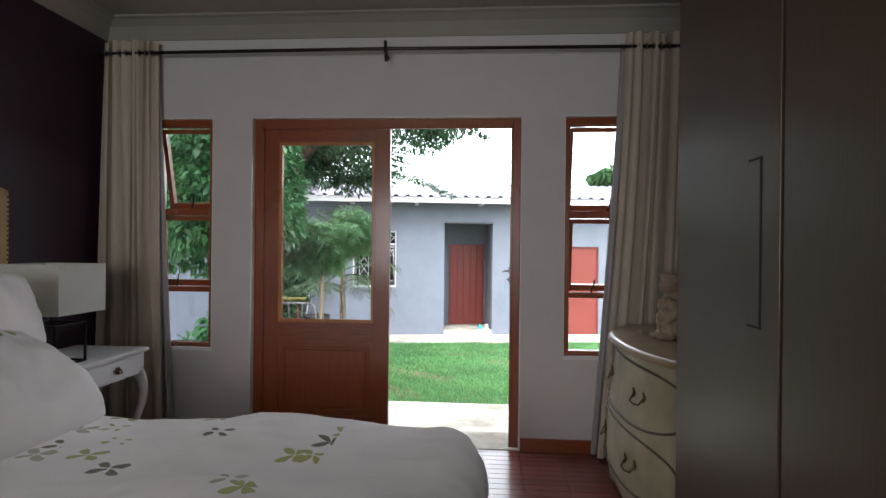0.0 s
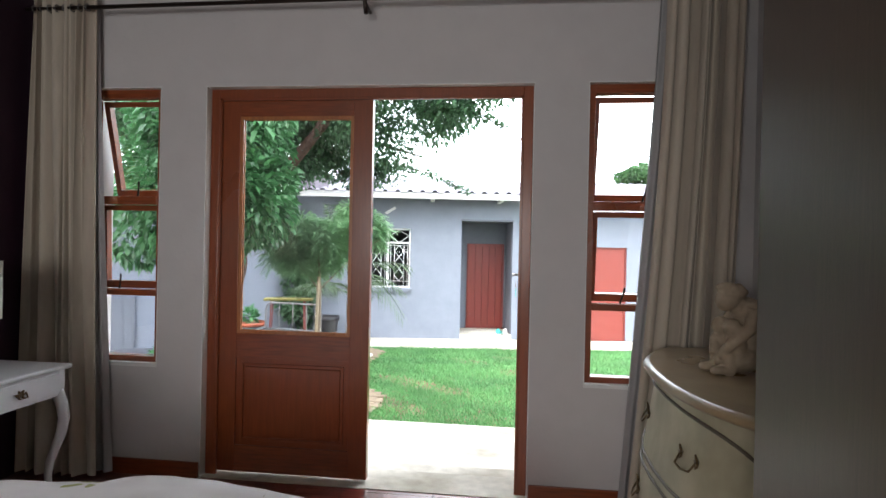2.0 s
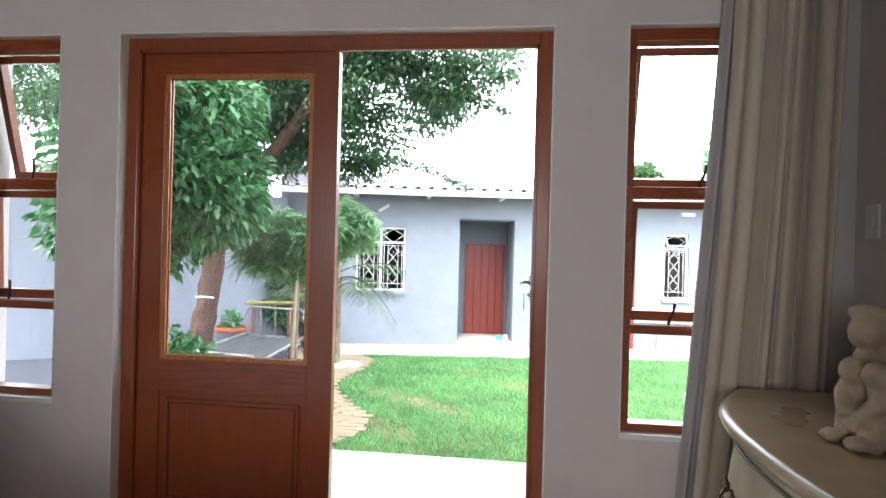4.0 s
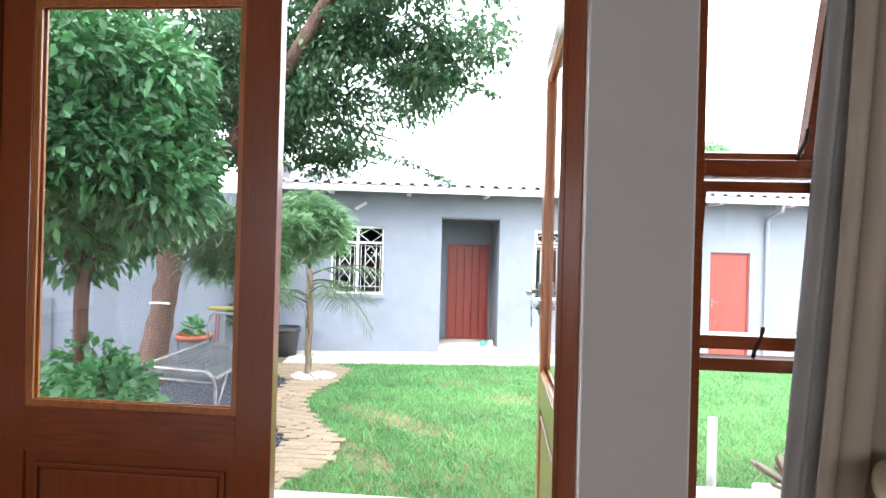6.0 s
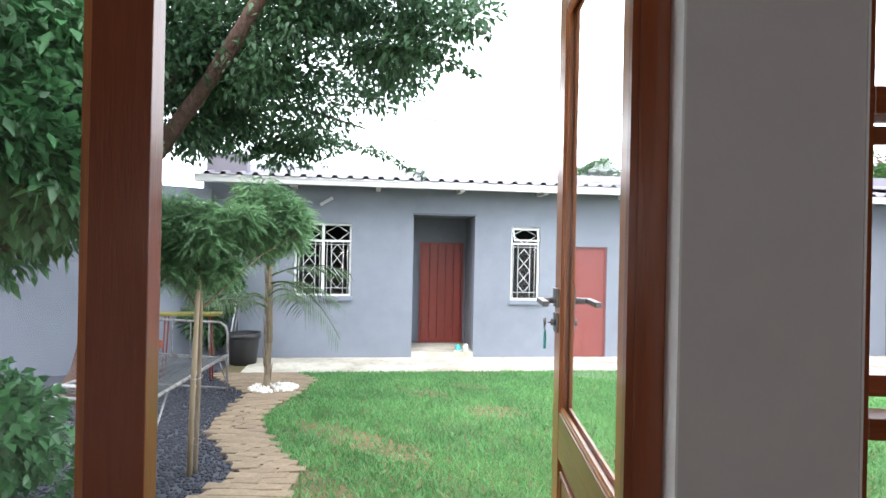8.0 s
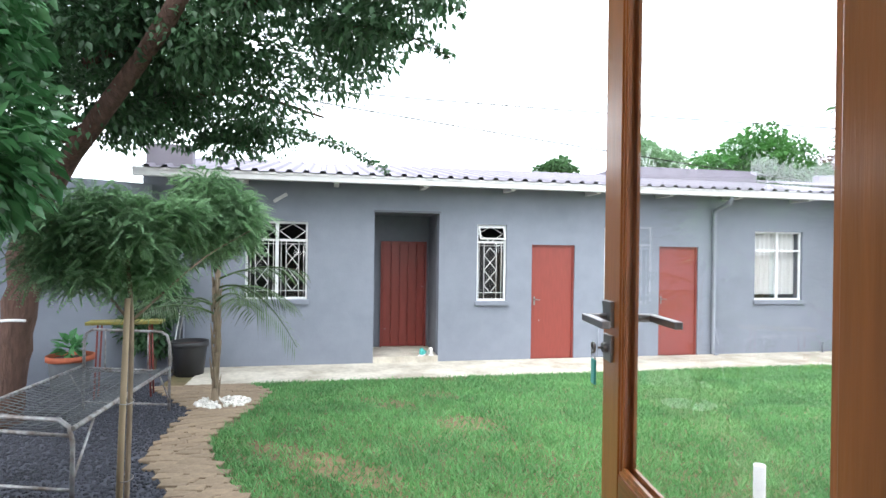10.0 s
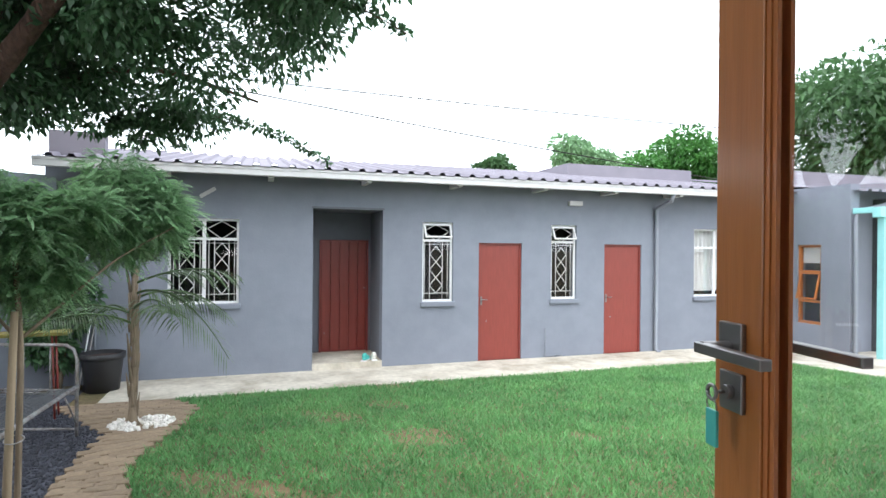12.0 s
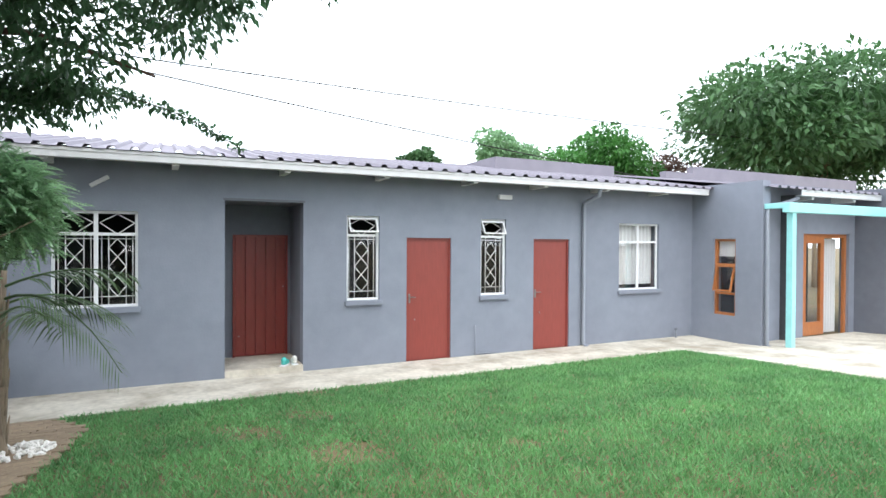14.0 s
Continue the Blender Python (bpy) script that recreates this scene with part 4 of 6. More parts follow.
def plank_door(parent, x0, x1, z0, z1, y, plank, label, material, n=4, handle=True):
    """A painted door; plank: built of vertical boards."""
    bm = bmesh.new()
    bx(bm, x0, x0 + 0.03, y, y + 0.08, z0, z1)
    bx(bm, x1 - 0.03, x1, y, y + 0.08, z0, z1)
    bx(bm, x0 + 0.03, x1 - 0.03, y, y + 0.08, z1 - 0.03, z1)
    fr = part("door", bm, material, parent, label)
    if plank:
        w = (x1 - x0 - 0.06) / n
        for k in range(n):
            boxpart("board", (x0 + 0.03 + k * w + 0.006, x0 + 0.03 + (k + 1) * w - 0.006, y + 0.025, y + 0.055, z0 + 0.01, z1 - 0.03), material, fr, bevel=0.004)
        boxpart("backing", (x0 + 0.03, x1 - 0.03, y + 0.05, y + 0.06, z0 + 0.01, z1 - 0.03), M_REDDARK, fr)
    else:
        boxpart("board", (x0 + 0.03, x1 - 0.03, y + 0.02, y + 0.055, z0 + 0.01, z1 - 0.03), material, fr, bevel=0.003, label="flush painted door board")
    if handle:
        bm = bmesh.new()
        bx(bm, x0 + 0.055, x0 + 0.085, y + 0.012, y + 0.02, z0 + 0.95, z0 + 1.10)
        tube(bm, [(x0 + 0.07, y + 0.015, z0 + 1.05), (x0 + 0.07, y - 0.035, z0 + 1.05), (x0 + 0.16, y - 0.035, z0 + 1.045)], 0.008, 6)
        part("handle", bm, M_STEEL, fr, "steel lever handle")
        bm = bmesh.new()
        tube(bm, [(x0 + 0.16, y + 0.015, z0 + 0.68), (x0 + 0.16, y + 0.0, z0 + 0.68)], 0.012, 8)
        part("knob", bm, M_STEEL, fr)
    else:
        bm = bmesh.new()
        tube(bm, [(x0 + 0.09, y + 0.02, z0 + 0.33), (x0 + 0.09, y + 0.005, z0 + 0.33)], 0.01, 8)
        part("knob", bm, M_STEEL, fr)
        bm = bmesh.new()
        tube(bm, [(x1 - 0.07, y + 0.02, z0 + 1.1), (x1 - 0.07, y - 0.02, z0 + 1.1)], 0.01, 8)
        part("knob", bm, M_STEEL, fr)
    return fr


def corrugated(parent, x0, x1, y0, z0, y1, z1, pitch=0.25, label=""):
    """Ribbed roof sheets from the eave (y0, z0) up to (y1, z1)."""
    prof = []
    n = int((x1 - x0) / pitch)
    for k in range(n + 1):
        x = x0 + k * pitch
        prof += [(x, 0.0), (x + pitch * 0.55, 0.0), (x + pitch * 0.65, 0.042), (x + pitch * 0.88, 0.042), (x + pitch * 0.98, 0.0)]
    verts, faces = [], []
    for (y, z) in ((y0, z0), (y1, z1)):
        for dz in (0.0, -0.004):
            verts += [(x, y, z + h + dz) for x, h in prof]
    m = len(prof)
    for k in range(m - 1):
        faces += [(k, k + 1, 2 * m + k + 1, 2 * m + k), (m + k, 3 * m + k, 3 * m + k + 1, m + k + 1), (k, m + k, m + k + 1, k + 1)]
    return raw("roof", verts, faces, M_ROOF, parent, label or "lilac-grey ribbed metal roof sheets")


def gutter(parent, x0, x1, y, z, label="white painted gutter"):
    bm = bmesh.new()
    bx(bm, x0, x1, y - 0.012, y, z - 0.02, z + 0.095, bevel=0.003)
    bx(bm, x0, x1, y - 0.022, y - 0.012, z + 0.06, z + 0.095, bevel=0.003)
    bx(bm, x0, x1, y, y + 0.10, z - 0.02, z - 0.012)
    return part("gutter", bm, M_FASCIA, parent, label)


def far_house():
    h = thing("house", HOUSE, "long blue-grey house with a lilac-grey metal roof and red doors", "house")
    x0, xw, zg = -2.45, 10.30, -0.95
    rec = (1.08, 2.17, -0.72, 1.80)
    w1, w2, w3, w4 = (-0.95, 0.01, 0.36, 1.61), (2.83, 3.36, 0.32, 1.63), (5.19, 5.70, 0.32, 1.63), (8.29, 9.35, 0.31, 1.62)
    d2, d3 = (3.82, 4.62, -0.73, 1.30), (6.28, 7.08, -0.73, 1.30)
    openwall("wall", x0, xw, zg, ZE + 0.12, YF, YF + 0.22, [rec, w1, w2, w3, w4, d2, d3], M_HOUSE, parent=h, label="blue-grey plastered front wall")
    openwall("wall", YF - 1.57, YF, zg, ZE + 0.12, xw, xw + 0.22, [(11.49, 11.98, -0.18, 1.33)], M_HOUSE, axis="y", parent=h, label="blue-grey plastered wing wall")
    boxpart("wall", [(x0, x0 + 0.22, YF + 0.22, 16.0, zg, ZE + 0.12), (x0, 16.5, 16.0, 16.22, zg, ZE + 0.6)], M_HOUSE, h, label="blue-grey side and back walls")
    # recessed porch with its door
    # The porch's shade is put into the darker plaster of these walls.
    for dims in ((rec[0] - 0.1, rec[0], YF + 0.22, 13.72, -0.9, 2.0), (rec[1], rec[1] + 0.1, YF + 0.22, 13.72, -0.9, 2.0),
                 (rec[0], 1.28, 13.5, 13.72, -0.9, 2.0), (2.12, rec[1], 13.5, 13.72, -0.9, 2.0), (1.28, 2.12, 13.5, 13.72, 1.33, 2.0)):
        boxpart("recess_wall", dims, M_HOUSE_SHADE, h, label="porch wall in house plaster darkened for shade")
    boxpart("recess_ceiling", (rec[0], rec[1], YF + 0.22, 13.5, 1.80, 1.86), M_HOUSE_SHADE, h)
    boxpart("lintel", (rec[0] - 0.02, rec[1] + 0.02, YF - 0.025, YF - 0.001, rec[3], rec[3] + 0.03), M_HOUSE_SHADE, h, label="thin plaster lip over the porch")
    boxpart("porch_floor", (rec[0], rec[1], YF - 0.01, 13.6, -0.72, -0.60), M_CONC, h, label="pale concrete porch step")
    plank_door(h, 1.28, 2.12, -0.60, 1.33, 13.46, True, "dark brick-red boarded door in the porch", M_REDDARK, 5, handle=False)
    plank_door(h, d2[0], d2[1], d2[2] + 0.02, d2[3], YF + 0.03, False, "brick-red painted flush door", M_REDDOOR)
    plank_door(h, d3[0], d3[1], d3[2] + 0.02, d3[3], YF + 0.03, False, "brick-red painted flush door", M_REDDOOR)
    steel_window(h, w1[0], w1[2], w1[3], w1[1] - w1[0], "double", YF)
    steel_window(h, w2[0], w2[2], w2[3], w2[1] - w2[0], "single", YF)
    steel_window(h, w3[0], w3[2], w3[3], w3[1] - w3[0], "single", YF)
    steel_window(h, w4[0], w4[2], w4[3], w4[1] - w4[0], "curtain", YF)
    # Added dark sheets close off the rooms; their dimness is painted on.
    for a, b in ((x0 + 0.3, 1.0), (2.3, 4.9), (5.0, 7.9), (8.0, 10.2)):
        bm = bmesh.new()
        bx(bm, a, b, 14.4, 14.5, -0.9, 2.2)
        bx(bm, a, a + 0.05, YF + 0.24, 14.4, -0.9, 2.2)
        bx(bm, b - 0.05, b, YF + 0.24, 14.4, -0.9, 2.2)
        part("room_shade_sheet", bm, M_ROOM_SHADE, h, "added inside walls painted dark for dimness")
    boxpart("room_shade_ceiling", (x0 + 0.3, 16.4, YF + 0.24, 15.9, 2.21, 2.25), M_ROOM_SHADE, h)
    # wing window, wooden
    bm = bmesh.new()
    for a, b, c, d in ((11.49, 11.53, -0.18, 1.33), (11.94, 11.98, -0.18, 1.33), (11.53, 11.94, -0.18, -0.13), (11.53, 11.94, 1.28, 1.33), (11.53, 11.94, 0.23, 0.27), (11.53, 11.94, 0.80, 0.84)):
        bx(bm, xw + 0.04, xw + 0.11, a, b, c, d)
    win = part("window", bm, M_WOOD_LIT, h, "slim orange-brown wooden window in the wing")
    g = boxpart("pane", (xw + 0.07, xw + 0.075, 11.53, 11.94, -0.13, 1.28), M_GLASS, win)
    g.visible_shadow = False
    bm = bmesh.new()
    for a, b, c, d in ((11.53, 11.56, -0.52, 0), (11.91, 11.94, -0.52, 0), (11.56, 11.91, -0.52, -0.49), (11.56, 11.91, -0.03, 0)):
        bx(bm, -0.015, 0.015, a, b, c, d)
    part("sash", bm, M_WOOD_LIT, win, "middle sash pushed open", m=pose(xw + 0.05, 0, 0.80, 0, 14, 0))
    boxpart("blind", (xw + 0.13, xw + 0.135, 11.52, 11.95, 0.98, 1.30), M_NET, win, label="white roller blind")
    boxpart("room_shade_sheet", [(xw + 1.1, xw + 1.15, 11.05, 12.4, -0.9, 2.2), (xw + 0.22, xw + 1.1, 12.35, 12.4, -0.9, 2.2)], M_ROOM_SHADE, h, label="added inside walls painted dark for dimness")
    # wing front with the glazed door
    y6 = 11.32
    openwall("wall", xw + 0.22, 16.3, zg, ZE + 0.12, y6, y6 + 0.2, [(12.15, 13.75, -0.72, 1.45)], M_HOUSE, parent=h, label="blue-grey plastered wing front")
    boxpart("wall", (13.95, 14.15, 9.6, y6, zg, ZE + 0.12), M_HOUSE_SHADE, h, label="patio side wall in the shade-darkened house plaster")
    bm = bmesh.new()
    for a, b, c, d in ((12.15, 12.22, -0.72, 1.45), (13.68, 13.75, -0.72, 1.45), (12.22, 13.68, 1.37, 1.45), (12.22, 12.95, -0.68, -0.40), (12.22, 12.34, -0.4, 1.37), (12.83, 12.95, -0.4, 1.37), (12.34, 12.83, 1.25, 1.37)):
        bx(bm, a, b, y6 + 0.06, y6 + 0.12, c, d)
    dr = part("door", bm, M_WOOD_LIT, h, "orange-brown glazed wooden double door, half open")
    g = boxpart("pane", (12.34, 12.83, y6 + 0.085, y6 + 0.09, -0.4, 1.25), M_GLASS, dr)
    verts, faces = [], []
    for r in range(2):
        for k in range(61):
            u = k / 60
            verts.append((13.05 + 0.55 * u, y6 + 0.22 + 0.035 * math.sin(u * 38), 1.35 if r else -0.68))
    for k in range(60):
        faces.append((k, k + 1, k + 62, k + 61))
    raw("curtain", verts, faces, M_NET, dr, "long white curtain inside the door", smooth=True)
    boxpart("room_shade_sheet", (11.5, 14.4, 12.6, 12.65, -0.9, 2.2), M_ROOM_SHADE, h)
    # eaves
    boxpart("soffit", (x0, xw - 0.1, 12.047, YF - 0.002, ZE + 0.006, ZE + 0.02), M_HOUSE_SHADE, h, label="eave board darkened to paint its shade")
    for x in (0.45, 1.86, 3.32, 4.84, 6.22, 7.6, 9.08, -0.95):
        boxpart("rafter", (x - 0.04, x + 0.04, 12.06, YF + 0.05, ZE - 0.12, ZE + 0.005), M_FASCIA, h, bevel=0.004, label="white painted rafter end")
    gutter(h, x0, xw - 0.12, 12.02, ZE - 0.07)
    corrugated(h, x0, xw - 0.1, 11.98, ZE + 0.035, 16.2, 3.08)
    boxpart("fascia", (x0, xw - 0.12, 12.03, 12.045, ZE - 0.04, ZE + 0.033), M_FASCIA, h, label="pale fascia board under the roof sheets")
    gutter(h, xw + 0.95, 17.0, y6 - 0.50, ZE - 0.12)
    corrugated(h, xw + 0.05, 17.0, y6 - 0.55, ZE - 0.02, 16.2, 3.1)
    for x in (11.7, 13.1, 14.6):
        boxpart("rafter", (x - 0.04, x + 0.04, y6 - 0.45, y6, ZE - 0.2, ZE - 0.09), M_FASCIA, h, bevel=0.004, label="white painted rafter end")
    boxpart("parapet", [(6.85, 10.25, 14.8, 15.0, 2.5, 3.13), (6.85, 7.05, 15.0, 16.2, 2.5, 3.13), (10.05, 10.25, 15.0, 16.2, 2.5, 3.13)], M_ROOF, h, label="lilac-grey raised parapet")
    boxpart("parapet", (-2.35, -1.70, 12.3, 12.5, 2.36, 2.72), M_ROOF, h, label="lilac-grey gable end upstand")
    boxpart("parapet", [(12.0, 13.0, 14.8, 15.0, 2.6, 3.12), (13.0, 20.5, 14.8, 15.0, 2.6, 3.30)], M_ROOF, h, label="lilac-grey raised parapet")
    # pipes, alarm, small fittings
    bm = bmesh.new()
    tube(bm, [(7.42, 12.06, 2.22), (7.42, 12.10, 2.10), (7.38, 12.44, 1.98), (7.38, 12.46, 1.9), (7.38, 12.46, -0.66), (7.42, 12.38, -0.70)], 0.038, 10)
    part("downpipe", bm, M_PIPE, h, "blue-grey painted downpipe with a white swan neck")
    bm = bmesh.new()
    tube(bm, [(11.3, 10.9, 2.12), (11.1, 10.95, 2.05), (10.42, 10.88, 1.92), (10.36, 10.88, 1.8), (10.36, 10.88, -0.64), (10.42, 10.82, -0.70)], 0.038, 10)
    part("downpipe", bm, M_PIPE, h, "blue-grey painted downpipe on the wing corner")
    bm = bmesh.new()
    tube(bm, [(5.07, 12.47, -0.18), (5.07, 12.47, -0.66), (5.42, 12.47, -0.67)], 0.012, 6)
    part("pipe", bm, M_PIPE, h, "thin painted water pipe")
    bm = bmesh.new()
    tube(bm, [(9.75, 12.42, -0.72), (9.75, 12.42, -0.50)], 0.022, 8)
    tube(bm, [(9.75, 12.42, -0.52), (9.70, 12.34, -0.50)], 0.015, 8)
    part("tap", bm, M_PIPE, h, "short grey garden tap")
    bm = bmesh.new()
    tube(bm, [(-1.84, 12.46, 0.9), (-1.84, 12.46, -0.68)], 0.02, 8)
    part("pipe", bm, M_PIPE, h, "thin painted water pipe")
    boxpart("vent_box", (5.52, 5.78, YF - 0.07, YF - 0.001, 1.98, 2.06), M_FASCIA, h, bevel=0.005, label="small white box light under the eave")
    boxpart("lamp_box", (-0.12, 0.12, -0.03, 0.03, -0.025, 0.025), M_FASCIA, h, bevel=0.005, label="slanting white bulkhead lamp", m=pose(-0.42, YF - 0.06, 1.98, 0, -32, 0))
    return h


far_house()


# ---- covered patio of the wing ----
def pergola():
    p = thing("pergola", HOUSE, "turquoise painted steel patio frame with a flat edge", "pergola")
    boxpart("post", (10.50, 10.61, 10.50, 10.61, -0.68, 1.98), M_CYAN, p)
    boxpart("beam", [(10.35, 16.5, 10.46, 10.60, 1.80, 1.98), (10.35, 10.47, 10.60, 11.0, 1.88, 1.98)], M_CYAN, p, bevel=0.01)


pergola()


# ---- boundary wall, ground, paving ----
def hz(x, y):
    return (x, y, ground_z(y))


def sheet(name, outline_rows, dz, material, label, thick=0.03, kind="structure"):
    """A flat strip through rows of (left, right) points that follows the fall of the garden."""
    verts, faces = [], []
    cols = 8
    for (ax, ay), (bx_, by) in outline_rows:
        for k in range(cols + 1):
            u = k / cols
            x, y = ax + (bx_ - ax) * u, ay + (by - ay) * u
            verts.append((x, y, ground_z(y) + dz))
    n, w = len(outline_rows), cols + 1
    for r in range(n - 1):
        for k in range(cols):
            a = r * w + k
            faces.append((a, a + 1, a + w + 1, a + w))
    off = len(verts)
    verts += [(x, y, z - thick) for x, y, z in verts]
    rim = [(0, k) for k in range(w)] + [(r, w - 1) for r in range(1, n)] + [(n - 1, k) for k in range(w - 2, -1, -1)] + [(r, 0) for r in range(n - 2, 0, -1)]
    ids = [r * w + k for r, k in rim]
    for a, b in zip(ids, ids[1:] + ids[:1]):
        faces.append((a, off + a, off + b, b))
    return raw(name, verts, faces, material, None, label, kind, HOUSE)


boxpart("wall_boundary", (0, 7.6, 0.0, 0.22, -1.0, 2.12), M_HOUSE, None, kind="structure", label="tall blue-grey plastered garden wall", m=HOUSE @ pose(-2.40, 12.55, 0, 0, 0, 180 + 33))
boxpart("wall_boundary_pier", (3.0, 3.5, -0.001, 0.05 + 0.22, -1.0, 0.35), M_HOUSE_SHADE, None, kind="structure", label="low dark plaster pier on the garden wall", m=HOUSE @ pose(-2.40, 12.55, 0, 0, 0, 180 + 33))


def ground():
    verts, faces = [], []
    xs = [-400, -60, -20] + [-12 + 0.5 * k for k in range(60)] + [40, 80, 400]
    ys = [-400, -60, -10, 0, 3] + [4 + 0.4 * k for k in range(30)] + [20, 60, 500]
    for y in ys:
        for x in xs:
            verts.append((x, y, ground_z(y) - 0.035))
    w = len(xs)
    for r in range(len(ys) - 1):
        for k in range(w - 1):
            a = r * w + k
            faces.append((a, a + 1, a + w + 1, a + w))
    raw("ground", verts, faces, M_SOIL, None, "earth under a patchy lawn", "structure", HOUSE)


ground()
PATH_L = [(-1.9, 11.2), (-1.62, 10.7), (-1.10, 9.75), (-1.13, 9.0), (-1.12, 8.4), (-1.06, 8.0), (-0.84, 7.5), (-0.56, 6.9), (-0.75, 6.4), (-1.1, 5.95), (-1.5, 5.5)]
PATH_R = [(-0.7, 11.2), (-0.38, 10.7), (-0.50, 9.75), (-0.66, 9.2), (-0.72, 8.5), (-0.56, 7.9), (-0.36, 7.4), (-0.12, 6.9), (-0.18, 6.3), (-0.45, 5.85), (-0.9, 5.5)]


def edge_x(pts, y):
    """x on a line of points at y."""
    for (ax, ay), (bx_, by) in zip(pts, pts[1:]):
        if by <= y <= ay:
            return bx_ + (ax - bx_) * (y - by) / (ay - by)
    return pts[0][0] if y > pts[0][1] else pts[-1][0]


sheet("gravel_bed", [((-9.0, y), (edge_x(PATH_L, y) + 0.02, y)) for y in [4.6 + 0.4 * k for k in range(20)]], -0.028, M_GRAVEL, "dark blue-grey gravel bed", 0.02)
boxpart("pavement", [(-1.55, 10.35, 11.35, YF - 0.002, -1.0, -0.695)], M_CONC, kind="structure", label="stained pale concrete apron along the house", m=HOUSE)
sheet("pavement_wing", [((8.75, y), (17.0, y)) for y in [4.0 + 0.5 * k for k in range(15)] + [11.34]], -0.012, M_CONC, "stained pale concrete beside the wing", 0.2)
PATIO_Z = -0.19
boxpart("patio", (-3.3, 5.8, 3.68, 5.30, -0.7, PATIO_Z), M_CONC, kind="structure", label="pale concrete patio outside the bedroom")
boxpart("step", (-1.25, 0.72, 3.70, 4.03, PATIO_Z, -0.05), M_CONC, kind="structure", bevel=0.01, label="pale concrete step at the double door")


# ---- plants ----
def leaf_cloud(name, centres, count, size, material, parent, seed, shape="leaf", droop=0.3, label="", aspect=0.45, inner=0.55, bare=()):
    """Many small folded leaves on the outside of overlapping clumps (x, y, z, rx, ry, rz)."""
    rng = np.random.default_rng(seed)
    c = np.array(centres, float)
    vol = (c[:, 3] * c[:, 4] + c[:, 4] * c[:, 5] + c[:, 3] * c[:, 5])
    pick = rng.choice(len(c), count, p=vol / vol.sum())
    d = rng.normal(size=(count, 3))
    d /= np.linalg.norm(d, axis=1)[:, None]
    r = inner + (1 - inner) * rng.random(count) ** 0.6
    r *= 1 + 0.13 * np.sin(d[:, 0] * 7 + pick) * np.cos(d[:, 2] * 6 + pick * 2)
    pos = c[pick, :3] + d * c[pick, 3:] * r[:, None]
    if bare:  # few leaves grow on the underside of a thick bough
        near = np.zeros(count, bool)
        for a, b in zip(bare, bare[1:]):
            a, b = np.array(a), np.array(b)
            u = np.clip(((pos - a) @ (b - a)) / ((b - a) @ (b - a)), 0, 1)
            off = pos - (a + u[:, None] * (b - a))
            near |= (np.hypot(off[:, 0], off[:, 2]) < 0.2) & (off[:, 1] < 0.1)
        keep = ~near | (rng.random(count) < 0.12)
        pos, d, count = pos[keep], d[keep], int(keep.sum())
    out = d + rng.normal(size=(count, 3)) * 0.55
    out[:, 2] -= droop
    out /= np.linalg.norm(out, axis=1)[:, None]
    side = np.cross(out, rng.normal(size=(count, 3)) * 0.6 + np.array([0, 0, 1.0]))
    side /= np.linalg.norm(side, axis=1)[:, None] + 1e-9
    up = np.cross(side, out)
    s = size * (0.6 + 0.7 * rng.random(count))[:, None]
    base, tip = pos, pos + out * s + np.array([0, 0, -0.12]) * s
    mid = pos + out * s * 0.45
    lft, rgt = mid + side * s * aspect / 2 + up * s * 0.08, mid - side * s * aspect / 2 + up * s * 0.08
    v = np.stack([base, lft, tip, rgt], 1).reshape(-1, 3)
    i = np.arange(count) * 4
    f = np.concatenate([np.stack([i, i + 1, i + 2], 1), np.stack([i, i + 2, i + 3], 1)])
    me = bpy.data.meshes.new(name)
    me.vertices.add(len(v))
    me.vertices.foreach_set("co", v.ravel())
    me.loops.add(f.size)
    me.loops.foreach_set("vertex_index", f.ravel().astype(np.int32))
    me.polygons.add(len(f))
    me.polygons.foreach_set("loop_start", np.arange(0, f.size, 3, dtype=np.int32))
    me.update(calc_edges=True)
    me.materials.append(material)
    ob = new(name, me)
    ob.parent = parent
    return tagged(ob, label=label, kind="stuff")


